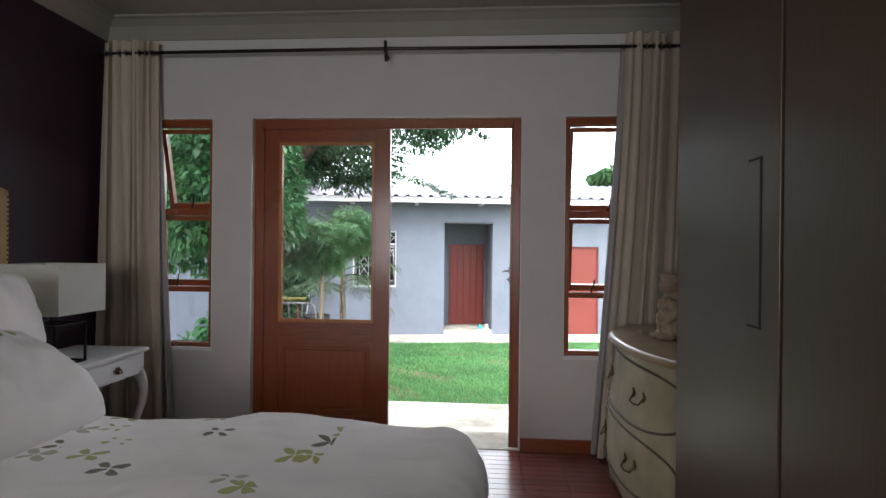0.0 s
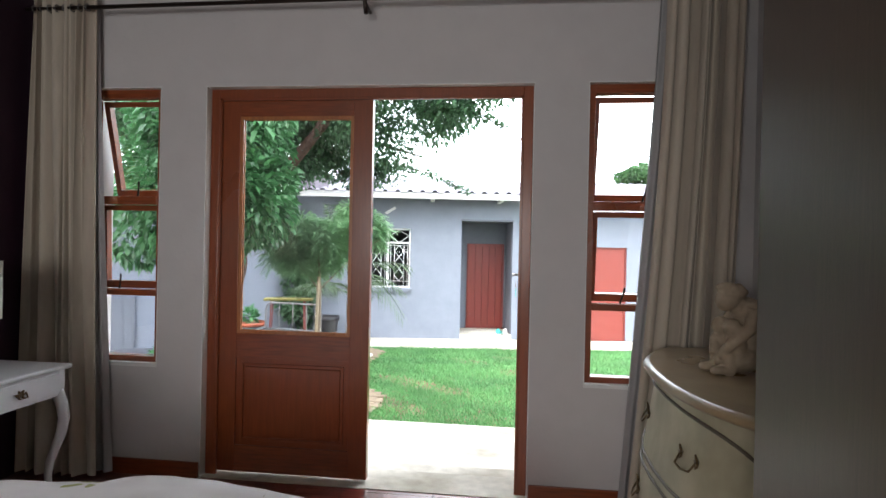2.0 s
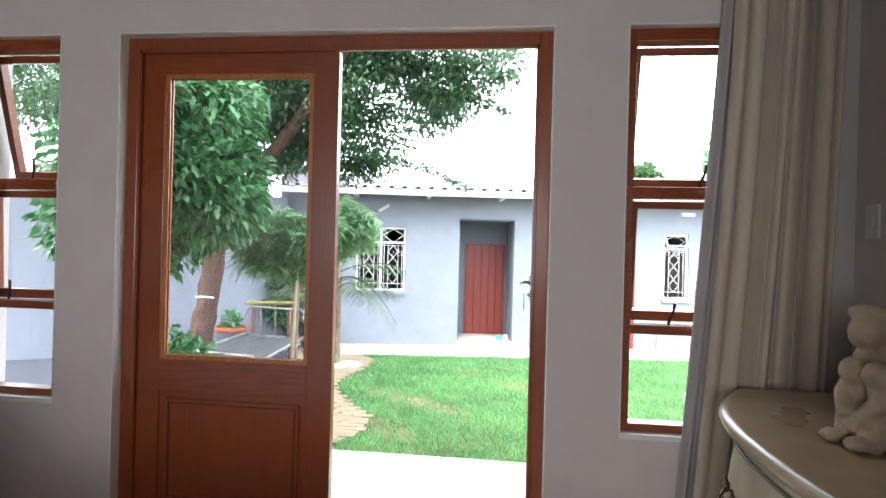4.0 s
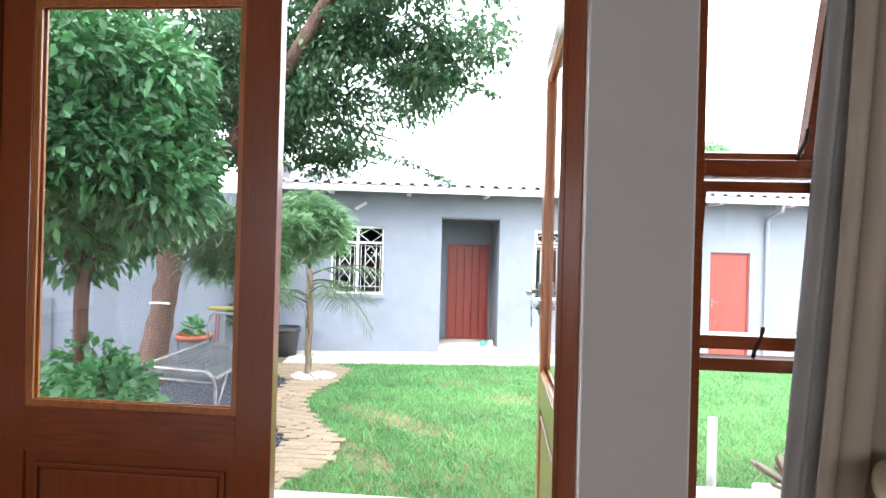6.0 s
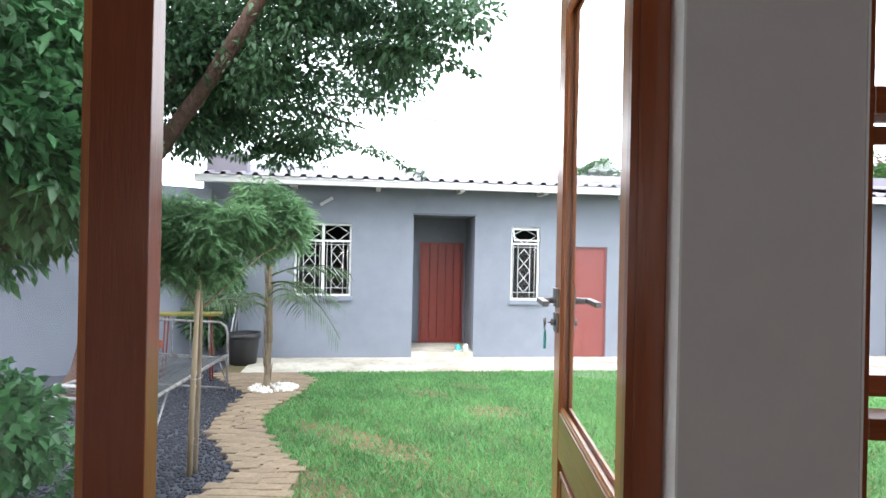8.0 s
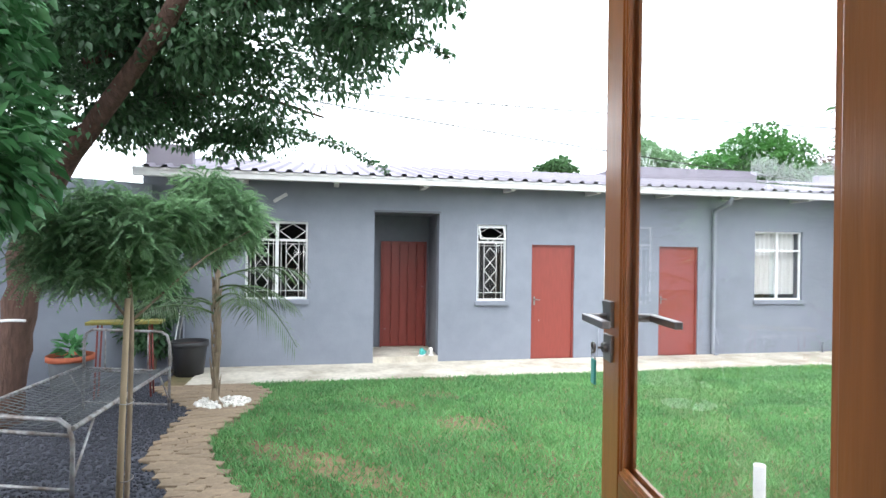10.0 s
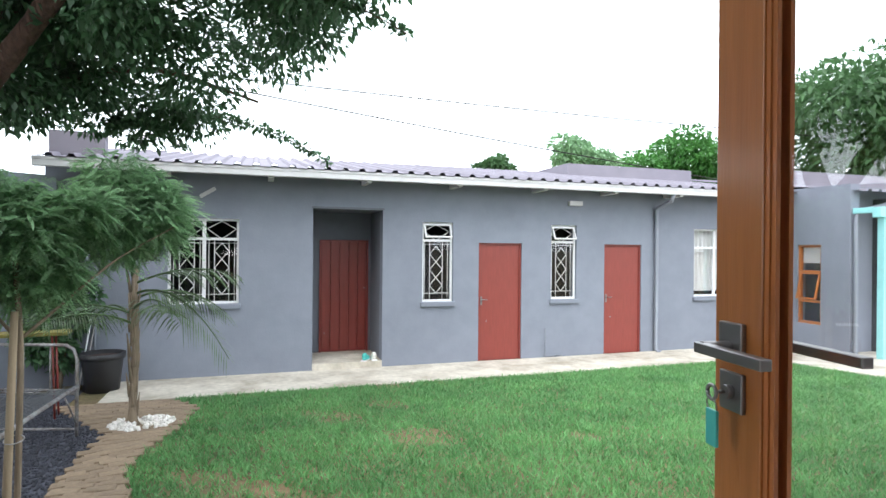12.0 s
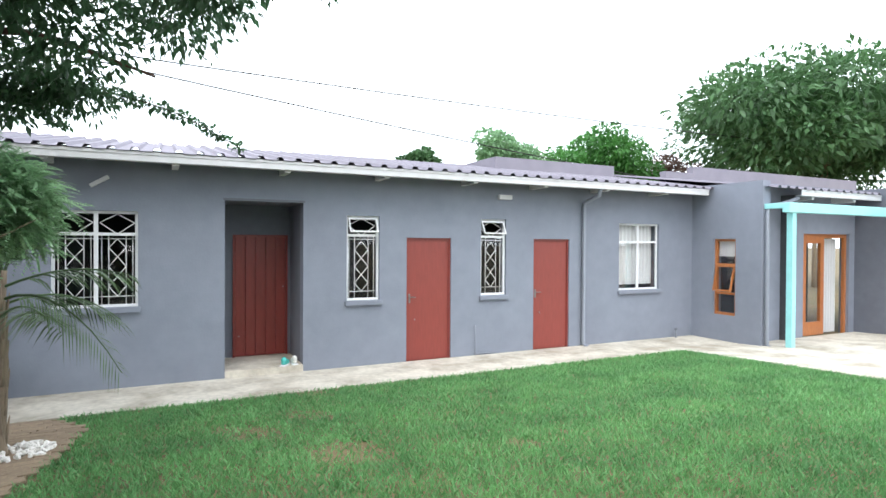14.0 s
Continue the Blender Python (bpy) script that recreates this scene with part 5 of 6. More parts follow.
def frond_cloud(name, centres, count, length, material, parent, seed, pairs=9, leaflet=0.035, droop=0.5, inner=0.3, label=""):
    """Compound leaves: a curved stem with pairs of small leaflets."""
    rng = np.random.default_rng(seed)
    c = np.array(centres, float)
    vol = (c[:, 3] * c[:, 4] + c[:, 4] * c[:, 5] + c[:, 3] * c[:, 5])
    pick = rng.choice(len(c), count, p=vol / vol.sum())
    d = rng.normal(size=(count, 3))
    d /= np.linalg.norm(d, axis=1)[:, None]
    r = inner + (1 - inner) * rng.random(count) ** 0.6
    pos = c[pick, :3] + d * c[pick, 3:] * r[:, None]
    out = d * np.array([1, 1, 0.5]) + rng.normal(size=(count, 3)) * 0.8
    out /= np.linalg.norm(out, axis=1)[:, None]
    side = np.cross(out, np.array([0, 0, 1.0]) + rng.normal(size=(count, 3)) * 0.3)
    side /= np.linalg.norm(side, axis=1)[:, None] + 1e-9
    L = length * (0.6 + 0.6 * rng.random(count))[:, None]
    vs = []
    for k in range(pairs):
        t = (k + 1) / pairs
        p = pos + out * L * t + np.array([0, 0, -droop]) * L * t * t
        for sg in (-1, 1):
            w = leaflet * (0.7 + 0.6 * math.sin(math.pi * min(t, 0.95)))
            ax = side * sg * w + out * w * 0.5 + np.array([0, 0, -0.25 * w])
            per = np.cross(ax, side * 0.2 + np.array([0, 0, 1.0]))
            per /= np.linalg.norm(per, axis=1)[:, None] + 1e-9
            hw = leaflet * 0.28
            vs.append(np.stack([p, p + ax * 0.5 + per * hw, p + ax, p + ax * 0.5 - per * hw], 1))
    v = np.stack(vs, 1).reshape(-1, 3)
    i = np.arange(len(v) // 4) * 4
    f = np.stack([i, i + 1, i + 2, i + 3], 1)
    me = bpy.data.meshes.new(name)
    me.vertices.add(len(v))
    me.vertices.foreach_set("co", v.ravel())
    me.loops.add(f.size)
    me.loops.foreach_set("vertex_index", f.ravel().astype(np.int32))
    me.polygons.add(len(f))
    me.polygons.foreach_set("loop_start", np.arange(0, f.size, 4, dtype=np.int32))
    me.update(calc_edges=True)
    me.materials.append(material)
    ob = new(name, me)
    ob.parent = parent
    return tagged(ob, label=label, kind="stuff")


def limbs(name, paths, material, parent, label="", lump=0.0, seed=0):
    bm = bmesh.new()
    for pts, rads in paths:
        P, R = [], []
        for k in range(len(pts) - 1):
            for j in range(4):
                t = j / 4
                P.append(Vector(pts[k]).lerp(Vector(pts[k + 1]), t))
                R.append(rads[k] + (rads[k + 1] - rads[k]) * t)
        P.append(Vector(pts[-1]))
        R.append(rads[-1])
        P = [P[0]] + [(P[k - 1] + P[k] * 2 + P[k + 1]) / 4 for k in range(1, len(P) - 1)] + [P[-1]]
        tube(bm, P, R, 12)
    if lump:
        for v in bm.verts:
            n = noise.noise(v.co * 5 + Vector((seed, 0, 0)))
            v.co += Vector((noise.noise(v.co * 6), noise.noise(v.co * 6 + Vector((7, 0, 0))), 0)) * lump
    return part(name, bm, material, parent, label)


def blobs(seed, centre, spread, n, r):
    rnd = random.Random(seed)
    out = []
    for _ in range(n):
        while True:
            p = [rnd.uniform(-1, 1) for _ in range(3)]
            if sum(q * q for q in p) < 1:
                break
        k = rnd.uniform(0.7, 1.25)
        out.append((centre[0] + p[0] * spread[0], centre[1] + p[1] * spread[1], centre[2] + p[2] * spread[2], r[0] * k, r[1] * k, r[2] * k))
    return out


def citrus_tree():
    x, y = -1.86, 6.05
    z0 = ground_z(y) - 0.03
    t = thing("citrus_tree", HOUSE @ pose(x, y, z0), "small citrus tree with a dense glossy green crown beside the patio", "tree")
    limbs("trunk", [([(0, 0, 0), (0.02, 0, 0.6), (-0.01, 0.02, 1.15), (0.03, 0, 1.6)], [0.065, 0.05, 0.05, 0.045]),
                    ([(0, 0.01, 1.38), (0.2, 0.1, 1.7), (0.4, 0.15, 2.1)], [0.035, 0.025, 0.012]),
                    ([(0, 0.01, 1.42), (-0.2, -0.1, 1.72), (-0.4, 0.1, 2.1)], [0.035, 0.025, 0.012])], M_BARK, t, lump=0.01)
    cl = blobs(5, (-0.02, 0.0, 2.25), (0.62, 0.5, 0.98), 34, (0.38, 0.36, 0.34))
    leaf_cloud("crown", cl, 20000, 0.10, M_CITRUS, t, 11, droop=0.45, inner=0.6, aspect=0.5)


def shrub(name, x, y, spread, r, n, count, size, material, seed, label, z=0.3):
    t = thing(name, HOUSE @ pose(x, y, ground_z(y) - 0.03), label, "shrub")
    limbs("stem", [([(0, 0, 0), (0.1 * math.cos(a), 0.1 * math.sin(a), z)], [0.012, 0.006]) for a in (0, 1.3, 2.6, 3.9, 5.2)], M_BARKG, t)
    leaf_cloud("foliage", blobs(seed, (0, 0, z), spread, n, r), count, size, material, t, seed, droop=0.3, aspect=0.6)


def big_tree():
    x, y = -2.75, 9.45
    z0 = ground_z(y) - 0.05
    t = thing("tree", HOUSE @ pose(x, y, z0), "large tree with a leaning red-brown trunk and dark crown", "tree")
    trunk = [([(-0.12, 0, 0), (-0.02, 0, 0.5), (0.10, -0.02, 1.1), (0.16, -0.04, 1.7), (0.30, -0.1, 2.25)], [0.24, 0.17, 0.155, 0.155, 0.15]),
             ([(0.28, -0.1, 2.2), (0.78, -0.65, 2.62), (1.61, -1.48, 3.30), (2.35, -2.15, 4.1), (2.8, -2.5, 4.9)], [0.12, 0.085, 0.068, 0.06, 0.035]),
             ([(0.26, -0.1, 2.2), (-0.05, -0.3, 2.9), (-0.4, -0.6, 3.7), (-0.8, -1.0, 4.6)], [0.11, 0.09, 0.07, 0.04]),
             ([(0.6, -0.45, 2.8), (1.2, -0.2, 3.2), (2.1, 0.0, 3.5), (3.0, 0.2, 3.3)], [0.06, 0.045, 0.03, 0.012]),
             ([(1.0, -0.9, 3.4), (1.8, -1.2, 3.7), (2.8, -1.6, 3.9)], [0.05, 0.03, 0.012])]
    trunk_ob = limbs("trunk", trunk, M_BARK, t, "rough leaning red-brown trunk with a white tag", lump=0.04)
    bm = bmesh.new()
    tube(bm, [(0.16 * math.cos(a), 0.16 * math.sin(a) - 0.01, 0.006 * math.sin(3 * a)) for a in [-2.6 + 0.18 * k for k in range(11)]], 0.016, 6)
    part("tag", bm, M_WINFRAME, trunk_ob, "white painted ring mark", m=pose(0.09, 0, 1.08))
    cl = blobs(21, (0.2, -0.8, 3.5), (1.9, 1.5, 0.6), 34, (0.5, 0.5, 0.32))
    cl += blobs(22, (1.9, -0.9, 3.75), (1.7, 1.1, 0.55), 34, (0.42, 0.42, 0.26))
    cl += blobs(23, (1.75, 0.1, 3.12), (0.9, 0.5, 0.32), 15, (0.26, 0.26, 0.17))
    cl += blobs(25, (3.4, -1.8, 3.95), (0.8, 0.5, 0.4), 14, (0.3, 0.3, 0.2))
    cl += blobs(24, (1.0, -1.6, 4.6), (2.6, 1.8, 0.7), 36, (0.5, 0.5, 0.4))
    # Clumps mostly out of view, added to shade the garden wall and gravel.
    cl += blobs(26, (-1.7, 0.5, 4.3), (1.9, 2.0, 0.7), 32, (0.6, 0.6, 0.45))
    bough = [Vector(p) for p in ((0.28, -0.1, 2.2), (0.78, -0.65, 2.62), (1.61, -1.48, 3.30), (2.35, -2.15, 4.1))]
    leaf_cloud("crown", cl, 118000, 0.072, M_BIGLEAF, t, 31, droop=0.4, inner=0.15, aspect=0.5, bare=bough)
    sprigs = []
    for k, (a, b) in enumerate((((2.3, 0.3, 3.15), (3.75, 0.65, 2.80)), ((3.0, -1.6, 3.6), (4.0, -1.95, 3.35)), ((2.6, -1.4, 3.9), (4.1, -1.9, 3.75)), ((2.4, -2.2, 4.0), (3.9, -2.5, 4.1)), ((1.7, 0.3, 3.0), (2.3, 0.5, 2.85)))):
        for j in range(16):
            u = j / 15
            sprigs.append((a[0] + (b[0] - a[0]) * u, a[1] + (b[1] - a[1]) * u, a[2] + (b[2] - a[2]) * u + 0.12 * math.sin(math.pi * u), 0.08 - 0.04 * u, 0.08 - 0.04 * u, 0.05 - 0.02 * u))
    leaf_cloud("sprig", sprigs, 3400, 0.062, M_BIGLEAF, t, 33, droop=0.3, inner=0.0, aspect=0.5)
    bm = bmesh.new()
    for k in range(0, len(sprigs), 16):
        tube(bm, [s[:3] for s in sprigs[k:k + 16]], 0.006, 5)
    part("twig", bm, M_BARK, t, kind="stuff")


def feather_tree():
    x, y = -0.91, 6.90
    z0 = ground_z(y) - 0.03
    t = thing("young_tree", HOUSE @ pose(x, y, z0), "young tree with a feathery grey-green crown tied to a pole", "tree")
    limbs("trunk", [([(0.03, 0.02, 0), (0.04, 0.03, 0.6), (0.05, 0.02, 1.2), (0.02, 0, 1.7)], [0.016, 0.015, 0.014, 0.012]),
                    ([(0.04, 0.02, 1.2), (0.4, 0.3, 1.6), (0.7, 0.45, 1.8)], [0.009, 0.006, 0.003]),
                    ([(0.04, 0.02, 1.2), (-0.3, 0.2, 1.55), (-0.5, 0.3, 1.65)], [0.009, 0.006, 0.003])], M_BARKG, t)
    cl = blobs(41, (-0.12, 0.15, 1.70), (0.42, 0.36, 0.25), 26, (0.18, 0.18, 0.13)) + blobs(42, (0.37, 0.70, 1.86), (0.26, 0.28, 0.26), 20, (0.19, 0.19, 0.15)) + blobs(44, (0.05, 0.0, 1.85), (0.4, 0.3, 0.16), 9, (0.17, 0.17, 0.09))
    frond_cloud("crown", cl, 12000, 0.11, M_FEATHER, t, 43, pairs=9, leaflet=0.021, droop=0.3, inner=0.3)
    p = thing("tree_stake", HOUSE @ pose(x + 0.005, y - 0.035, z0), "weathered wooden pole tied to the young tree", "stake")
    bm = bmesh.new()
    tube(bm, [(0, 0, 0), (0.01, 0, 0.5), (0.035, 0.0, 1.35)], [0.021, 0.02, 0.017], 10)
    part("pole", bm, M_POLE, p)
    for z in (0.25, 0.72):
        bm = bmesh.new()
        tube(bm, [(0.03 + 0.042 * math.cos(a), 0.02 + 0.042 * math.sin(a), z + 0.01 * math.sin(a)) for a in [6.2832 * j / 12 for j in range(13)]], 0.003, 5)
        part("tie", bm, M_IRON, p, "thin pale tie wire")


def palm():
    x, y = -0.92, 10.0
    z0 = ground_z(y) - 0.03
    t = thing("palm", HOUSE @ pose(x, y, z0), "slender palm with a ragged trunk in white pebbles", "palm")
    rnd = random.Random(7)
    pts = [(0.0, 0, 0), (0.0, 0, 0.3), (0.02, 0, 0.8), (0.0, 0, 1.35), (0.02, 0, 1.6)]
    limbs("trunk", [(pts, [0.055, 0.038, 0.034, 0.038, 0.03])], M_BARKG, t, lump=0.02)
    bm = bmesh.new()
    for k in range(26):
        z, a = 0.12 + 1.3 * k / 26, k * 2.4
        c, s = math.cos(a), math.sin(a)
        tube(bm, [(0.026 * c, 0.026 * s, z), (0.045 * c, 0.045 * s, z + 0.12), (0.062 * c, 0.062 * s, z + 0.24)], [0.02, 0.012, 0.004], 6)
    part("leaf_base", bm, M_BARKG, t, "old split leaf bases", kind="stuff")
    verts, faces = [], []
    bm = bmesh.new()
    fronds = [(0.0, 1.45, 1.15, 0.35), (0.5, 1.30, 1.0, 0.55), (-0.35, 1.35, 1.0, 0.9), (1.2, 1.1, 1.2, 0.6), (2.2, 1.1, 1.3, 0.6), (3.1, 1.15, 1.0, 0.4),
              (4.1, 1.05, 1.1, 0.3), (5.2, 1.2, 1.0, 0.3), (1.6, 1.5, 1.7, 0.1), (4.6, 1.5, 1.7, 0.1), (0.9, 1.5, 1.6, 0.15), (2.8, 1.5, 1.65, 0.12), (3.6, 1.5, 1.7, 0.1)]
    for a, zs, rise, dp in fronds:
        L = 1.15
        c, s = math.cos(a), math.sin(a)
        steep = rise > 1.4
        P = []
        for k in range(9):
            u = k / 8
            rad = L * u * (0.35 if steep else 0.85)
            P.append(Vector((c * rad, s * rad, zs + (1.15 if steep else 0.75) * u * (rise / 1.7) - dp * 1.2 * u * u)))
        tube(bm, P, [0.014 - 0.010 * k / 8 for k in range(9)], 5)
        side0 = Vector((-s, c, 0))
        for k in range(6, 40):
            u = k / 40 * 8
            i = min(int(u), 7)
            p = P[i].lerp(P[i + 1], u - i)
            d = (P[i + 1] - P[i]).normalized()
            for sg in (-1, 1):
                ll = 0.36 * (0.5 + 0.8 * math.sin(math.pi * k / 42)) * rnd.uniform(0.8, 1.1)
                e = p + side0 * sg * ll * 0.75 + d * ll * 0.55 + Vector((0, 0, -ll * rnd.uniform(0.15, 0.65)))
                m_ = (p + e) / 2 + Vector((0, 0, ll * 0.08))
                n0 = len(verts)
                verts += [p, m_ + d * 0.008, e, m_ - d * 0.008]
                faces.append((n0, n0 + 1, n0 + 2, n0 + 3))
    part("frond_stem", bm, M_PALML, t)
    raw("frond", verts, faces, M_PALML, t, "arching narrow-leaved green fronds", "stuff")
    r = random.Random(9)
    peb = thing("pebble_ring", HOUSE @ pose(x + 0.08, y, ground_z(y) - 0.03), "ring of white pebbles round the palm", "pebbles")
    for k in range(150):
        a, q = r.uniform(0, 6.283), 0.30 * r.random() ** 0.5
        if q < 0.07:
            q += 0.07
        bm = bmesh.new()
        bmesh.ops.create_icosphere(bm, subdivisions=1, radius=0.024 * r.uniform(0.7, 1.4), matrix=Matrix.Translation((q * math.cos(a), 0.9 * q * math.sin(a), 0.03 + 0.045 * r.random() * (1 - q / 0.4))) @ Euler((r.random() * 3, r.random() * 3, 0)).to_matrix().to_4x4() @ Matrix.Diagonal((1.2, 0.9, 0.65, 1)))
        part("pebble", bm, M_PEBBLE, peb)


citrus_tree()
shrub("shrub", -1.85, 6.0, (0.5, 0.4, 0.28), (0.24, 0.22, 0.2), 20, 4200, 0.085, M_SHRUBL, 51, "broad-leaved green shrub under the citrus tree", 0.5)
big_tree()
feather_tree()
palm()
shrub("climber", -2.15, 12.15, (0.38, 0.15, 0.75), (0.22, 0.15, 0.22), 18, 3000, 0.09, M_BIGLEAF, 52, "dark climbing bush against the wall corner", 1.0)


# ---- far trees and cables ----
def far_tree(x, y, z, rx, rz, seed, material, label, n=18, leaf=0.5, count=3000):
    t = thing("far_tree", HOUSE @ pose(x, y, -0.7), label, "tree", "trees behind the house")
    limbs("trunk", [([(0, 0, 0), (0.1, 0, (z + 0.7) * 0.6), (0, 0, z + 0.7)], [0.25, 0.18, 0.1])], M_BARKG, t)
    leaf_cloud("crown", blobs(seed, (0, 0, z + 0.7), (rx, rx * 0.6, rz), n, (rx * 0.35, rx * 0.35, rz * 0.4)), count, leaf, material, t, seed, droop=0.2, inner=0.5)


far_tree(9.4, 25, 4.35, 1.0, 0.5, 61, M_FARL, "low round green tree top behind the roof", 10, 0.22, 2500)
far_tree(13.6, 25.2, 5.1, 1.9, 0.85, 62, M_FEATHER, "feathery light green tree behind the roof", 16, 0.22, 4500)
far_tree(18.9, 25, 5.2, 2.7, 1.3, 63, M_FARG, "dense bright green tree behind the roof", 34, 0.24, 12000)
far_tree(23.0, 25, 4.8, 1.7, 0.8, 64, M_FARB, "bronze-leaved tree behind the roof", 12, 0.22, 3000)
far_tree(25.6, 24.5, 4.6, 1.0, 0.6, 66, M_FARL, "low green tree top behind the wing roof", 8, 0.22, 2000)
far_tree(27.6, 20.0, 6.6, 6.4, 2.6, 65, M_FARL, "large leafy green tree over the wing", 75, 0.36, 30000)


def cable(name, a, b, sag, rad, label):
    t = thing(name, HOUSE, label, "cable")
    bm = bmesh.new()
    a, b = Vector(a), Vector(b)
    tube(bm, [a.lerp(b, k / 16) - Vector((0, 0, sag * 4 * (k / 16) * (1 - k / 16))) for k in range(17)], rad, 5)
    part("wire", bm, M_CABLE, t)
    for p in (a, b):
        bm = bmesh.new()
        tube(bm, [(p.x, p.y, -0.75), (p.x, p.y, p.z + 0.2)], [0.11, 0.08], 10)
        part("pole", bm, M_POLE, t, "wooden pole that carries the cable")


cable("overhead_cable", (-14, 20.0, 7.2), (27.0, 20.0, 2.9), 0.35, 0.019, "thin black overhead cable above the roof")
cable("overhead_cable", (-16, 20.2, 6.3), (28.5, 20.2, 5.85), 0.35, 0.019, "thin black overhead cable above the roof")


# ---- things in the garden ----
def bed_frame():
    t = thing("garden_bed", HOUSE @ pose(0, 0, 0), "old iron bed frame with peeling white paint on the gravel", "bed frame")
    A, B, C, D = (-1.30, 7.22), (-1.36, 9.80), (-2.33, 10.12), (-2.24, 7.55)

    def zg(p):
        return ground_z(p[1]) - 0.03

    def zr(p):
        return zg(p) + 0.485

    for a, b, top in ((A, D, 0.02), (B, C, 0.36)):
        zt = (zr(a) + zr(b)) / 2
        bm = bmesh.new()
        pa, pb = Vector((*a, zg(a))), Vector((*b, zg(b)))
        ha, hb = zt + top, zt + top
        tube(bm, [pa, Vector((a[0], a[1], ha - 0.1)), Vector((a[0], a[1], ha)).lerp(Vector((b[0], b[1], hb)), 0.03), Vector((a[0], a[1], ha + 0.04)).lerp(Vector((b[0], b[1], hb + 0.04)), 0.1),
                  Vector((a[0], a[1], ha + 0.04)).lerp(Vector((b[0], b[1], hb + 0.04)), 0.9), Vector((a[0], a[1], ha)).lerp(Vector((b[0], b[1], hb)), 0.97), Vector((b[0], b[1], hb - 0.1)), pb], 0.016, 8)
        part("end_hoop", bm, M_IRON, t)
        bm = bmesh.new()
        for zz in ((zt - 0.03, zt - 0.06) if top > 0.1 else (zt - 0.04,)):
            tube(bm, [(a[0], a[1], zz), (b[0], b[1], zz)], 0.013, 6)
        tube(bm, [(a[0], a[1], zg(a) + 0.08), (b[0], b[1], zg(b) + 0.08)], 0.012, 6)
        n = 4
        for k in range(1, n):
            u = k / n
            p = (a[0] + (b[0] - a[0]) * u, a[1] + (b[1] - a[1]) * u)
            if top > 0.1:
                tube(bm, [(p[0], p[1], zt - 0.05), (p[0], p[1], zt + top + 0.03)], 0.008, 6)
        part("crossbar", bm, M_IRON, t)
    for a, b in ((A, B), (D, C)):
        bm = bmesh.new()
        tube(bm, [(a[0], a[1], zr(a)), (b[0], b[1], zr(b))], 0.017, 6)
        for p, q, s in ((a, b, 0.15), (b, a, 0.15)):
            tube(bm, [(p[0], p[1], zr(p) - 0.35), (p[0] + (q[0] - p[0]) * s, p[1] + (q[1] - p[1]) * s, zr(p) - 0.02)], 0.009, 6)
        part("side_rail", bm, M_IRON, t)
    bm = bmesh.new()
    for k in range(1, 34):
        u = k / 34
        p = Vector((*A, zr(A))).lerp(Vector((*B, zr(B))), u)
        q = Vector((*D, zr(D))).lerp(Vector((*C, zr(C))), u)
        dip = Vector((0, 0, -0.05))
        tube(bm, [p, p.lerp(q, 0.3) + dip, p.lerp(q, 0.7) + dip, q], 0.004, 4, caps=False)
    for k in range(1, 9):
        u = k / 9
        p = Vector((*A, zr(A))).lerp(Vector((*D, zr(D))), u)
        q = Vector((*B, zr(B))).lerp(Vector((*C, zr(C))), u)
        tube(bm, [p, p.lerp(q, 0.15) - Vector((0, 0, 0.045)), p.lerp(q, 0.85) - Vector((0, 0, 0.045)), q], 0.004, 4, caps=False)
    part("wire_base", bm, M_GREYP, t, "sagging wire mesh base", kind="stuff")


bed_frame()


def pot(name, x, y, r, h, material, label, rim=None, plant=False, seed=0):
    t = thing(name, HOUSE @ pose(x, y, ground_z(y) - 0.03), label, "plant pot")
    bm = bmesh.new()
    lathe(bm, [(r * 0.8, 0), (r * 0.98, h * 0.86), (r * 0.98, h * 0.87), (r * 0.9, h * 0.88), (r * 0.85, h * 0.8)])
    part("body", bm, material, t)
    bm = bmesh.new()
    lathe(bm, [(r * 0.985, h * 0.84), (r * 1.08, h * 0.85), (r * 1.08, h), (r * 0.98, h), (r * 0.95, h * 0.86)])
    part("rim", bm, rim or material, t)
    bm = bmesh.new()
    lathe(bm, [(r * 0.9, h * 0.78), (r * 0.9, h * 0.90)])
    part("soil", bm, M_GROUT, t)
    if plant:
        leaf_cloud("plant", [(0, 0, h + 0.10, 0.10, 0.10, 0.12)], 60, 0.16, M_SHRUBL, t, seed, droop=-0.5, inner=0.1)


pot("plant_pot", -2.95, 11.35, 0.26, 0.46, M_GREYP, "grey pot with an orange rim and a small plant", M_TERRA, True, 3)
pot("bin", -1.66, 12.1, 0.25, 0.50, M_BIN, "black plastic tub beside the paving")


def table_board():
    t = thing("workbench", HOUSE @ pose(-2.10, 10.75, ground_z(10.7) - 0.03, 0, 0, 5), "narrow stand with a mossy yellow board and thin red legs", "stand")
    boxpart("board", (-0.42, 0.42, -0.12, 0.12, 0.90, 0.94), M_YELLOW, t, bevel=0.008)
    for x in (-0.32, 0.30):
        for y in (-0.09, 0.09):
            bm = bmesh.new()
            tube(bm, [(x, y, 0), (x * 0.9, y, 0.90)], 0.011, 6)
            part("leg", bm, M_REDDARK, t)


table_board()


def poles():
    for k, (x, c) in enumerate(((-1.95, M_WINFRAME), (-1.90, M_STEEL))):
        t = thing("garden_pole", HOUSE @ pose(x, 12.15, ground_z(12.1) - 0.03), "pale pole leaning against the house corner", "pole", "poles at the corner")
        bm = bmesh.new()
        tube(bm, [(0, 0, 0), (0.10, 0.32, 1.15)], 0.012, 6)
        part("shaft", bm, c, t)


poles()


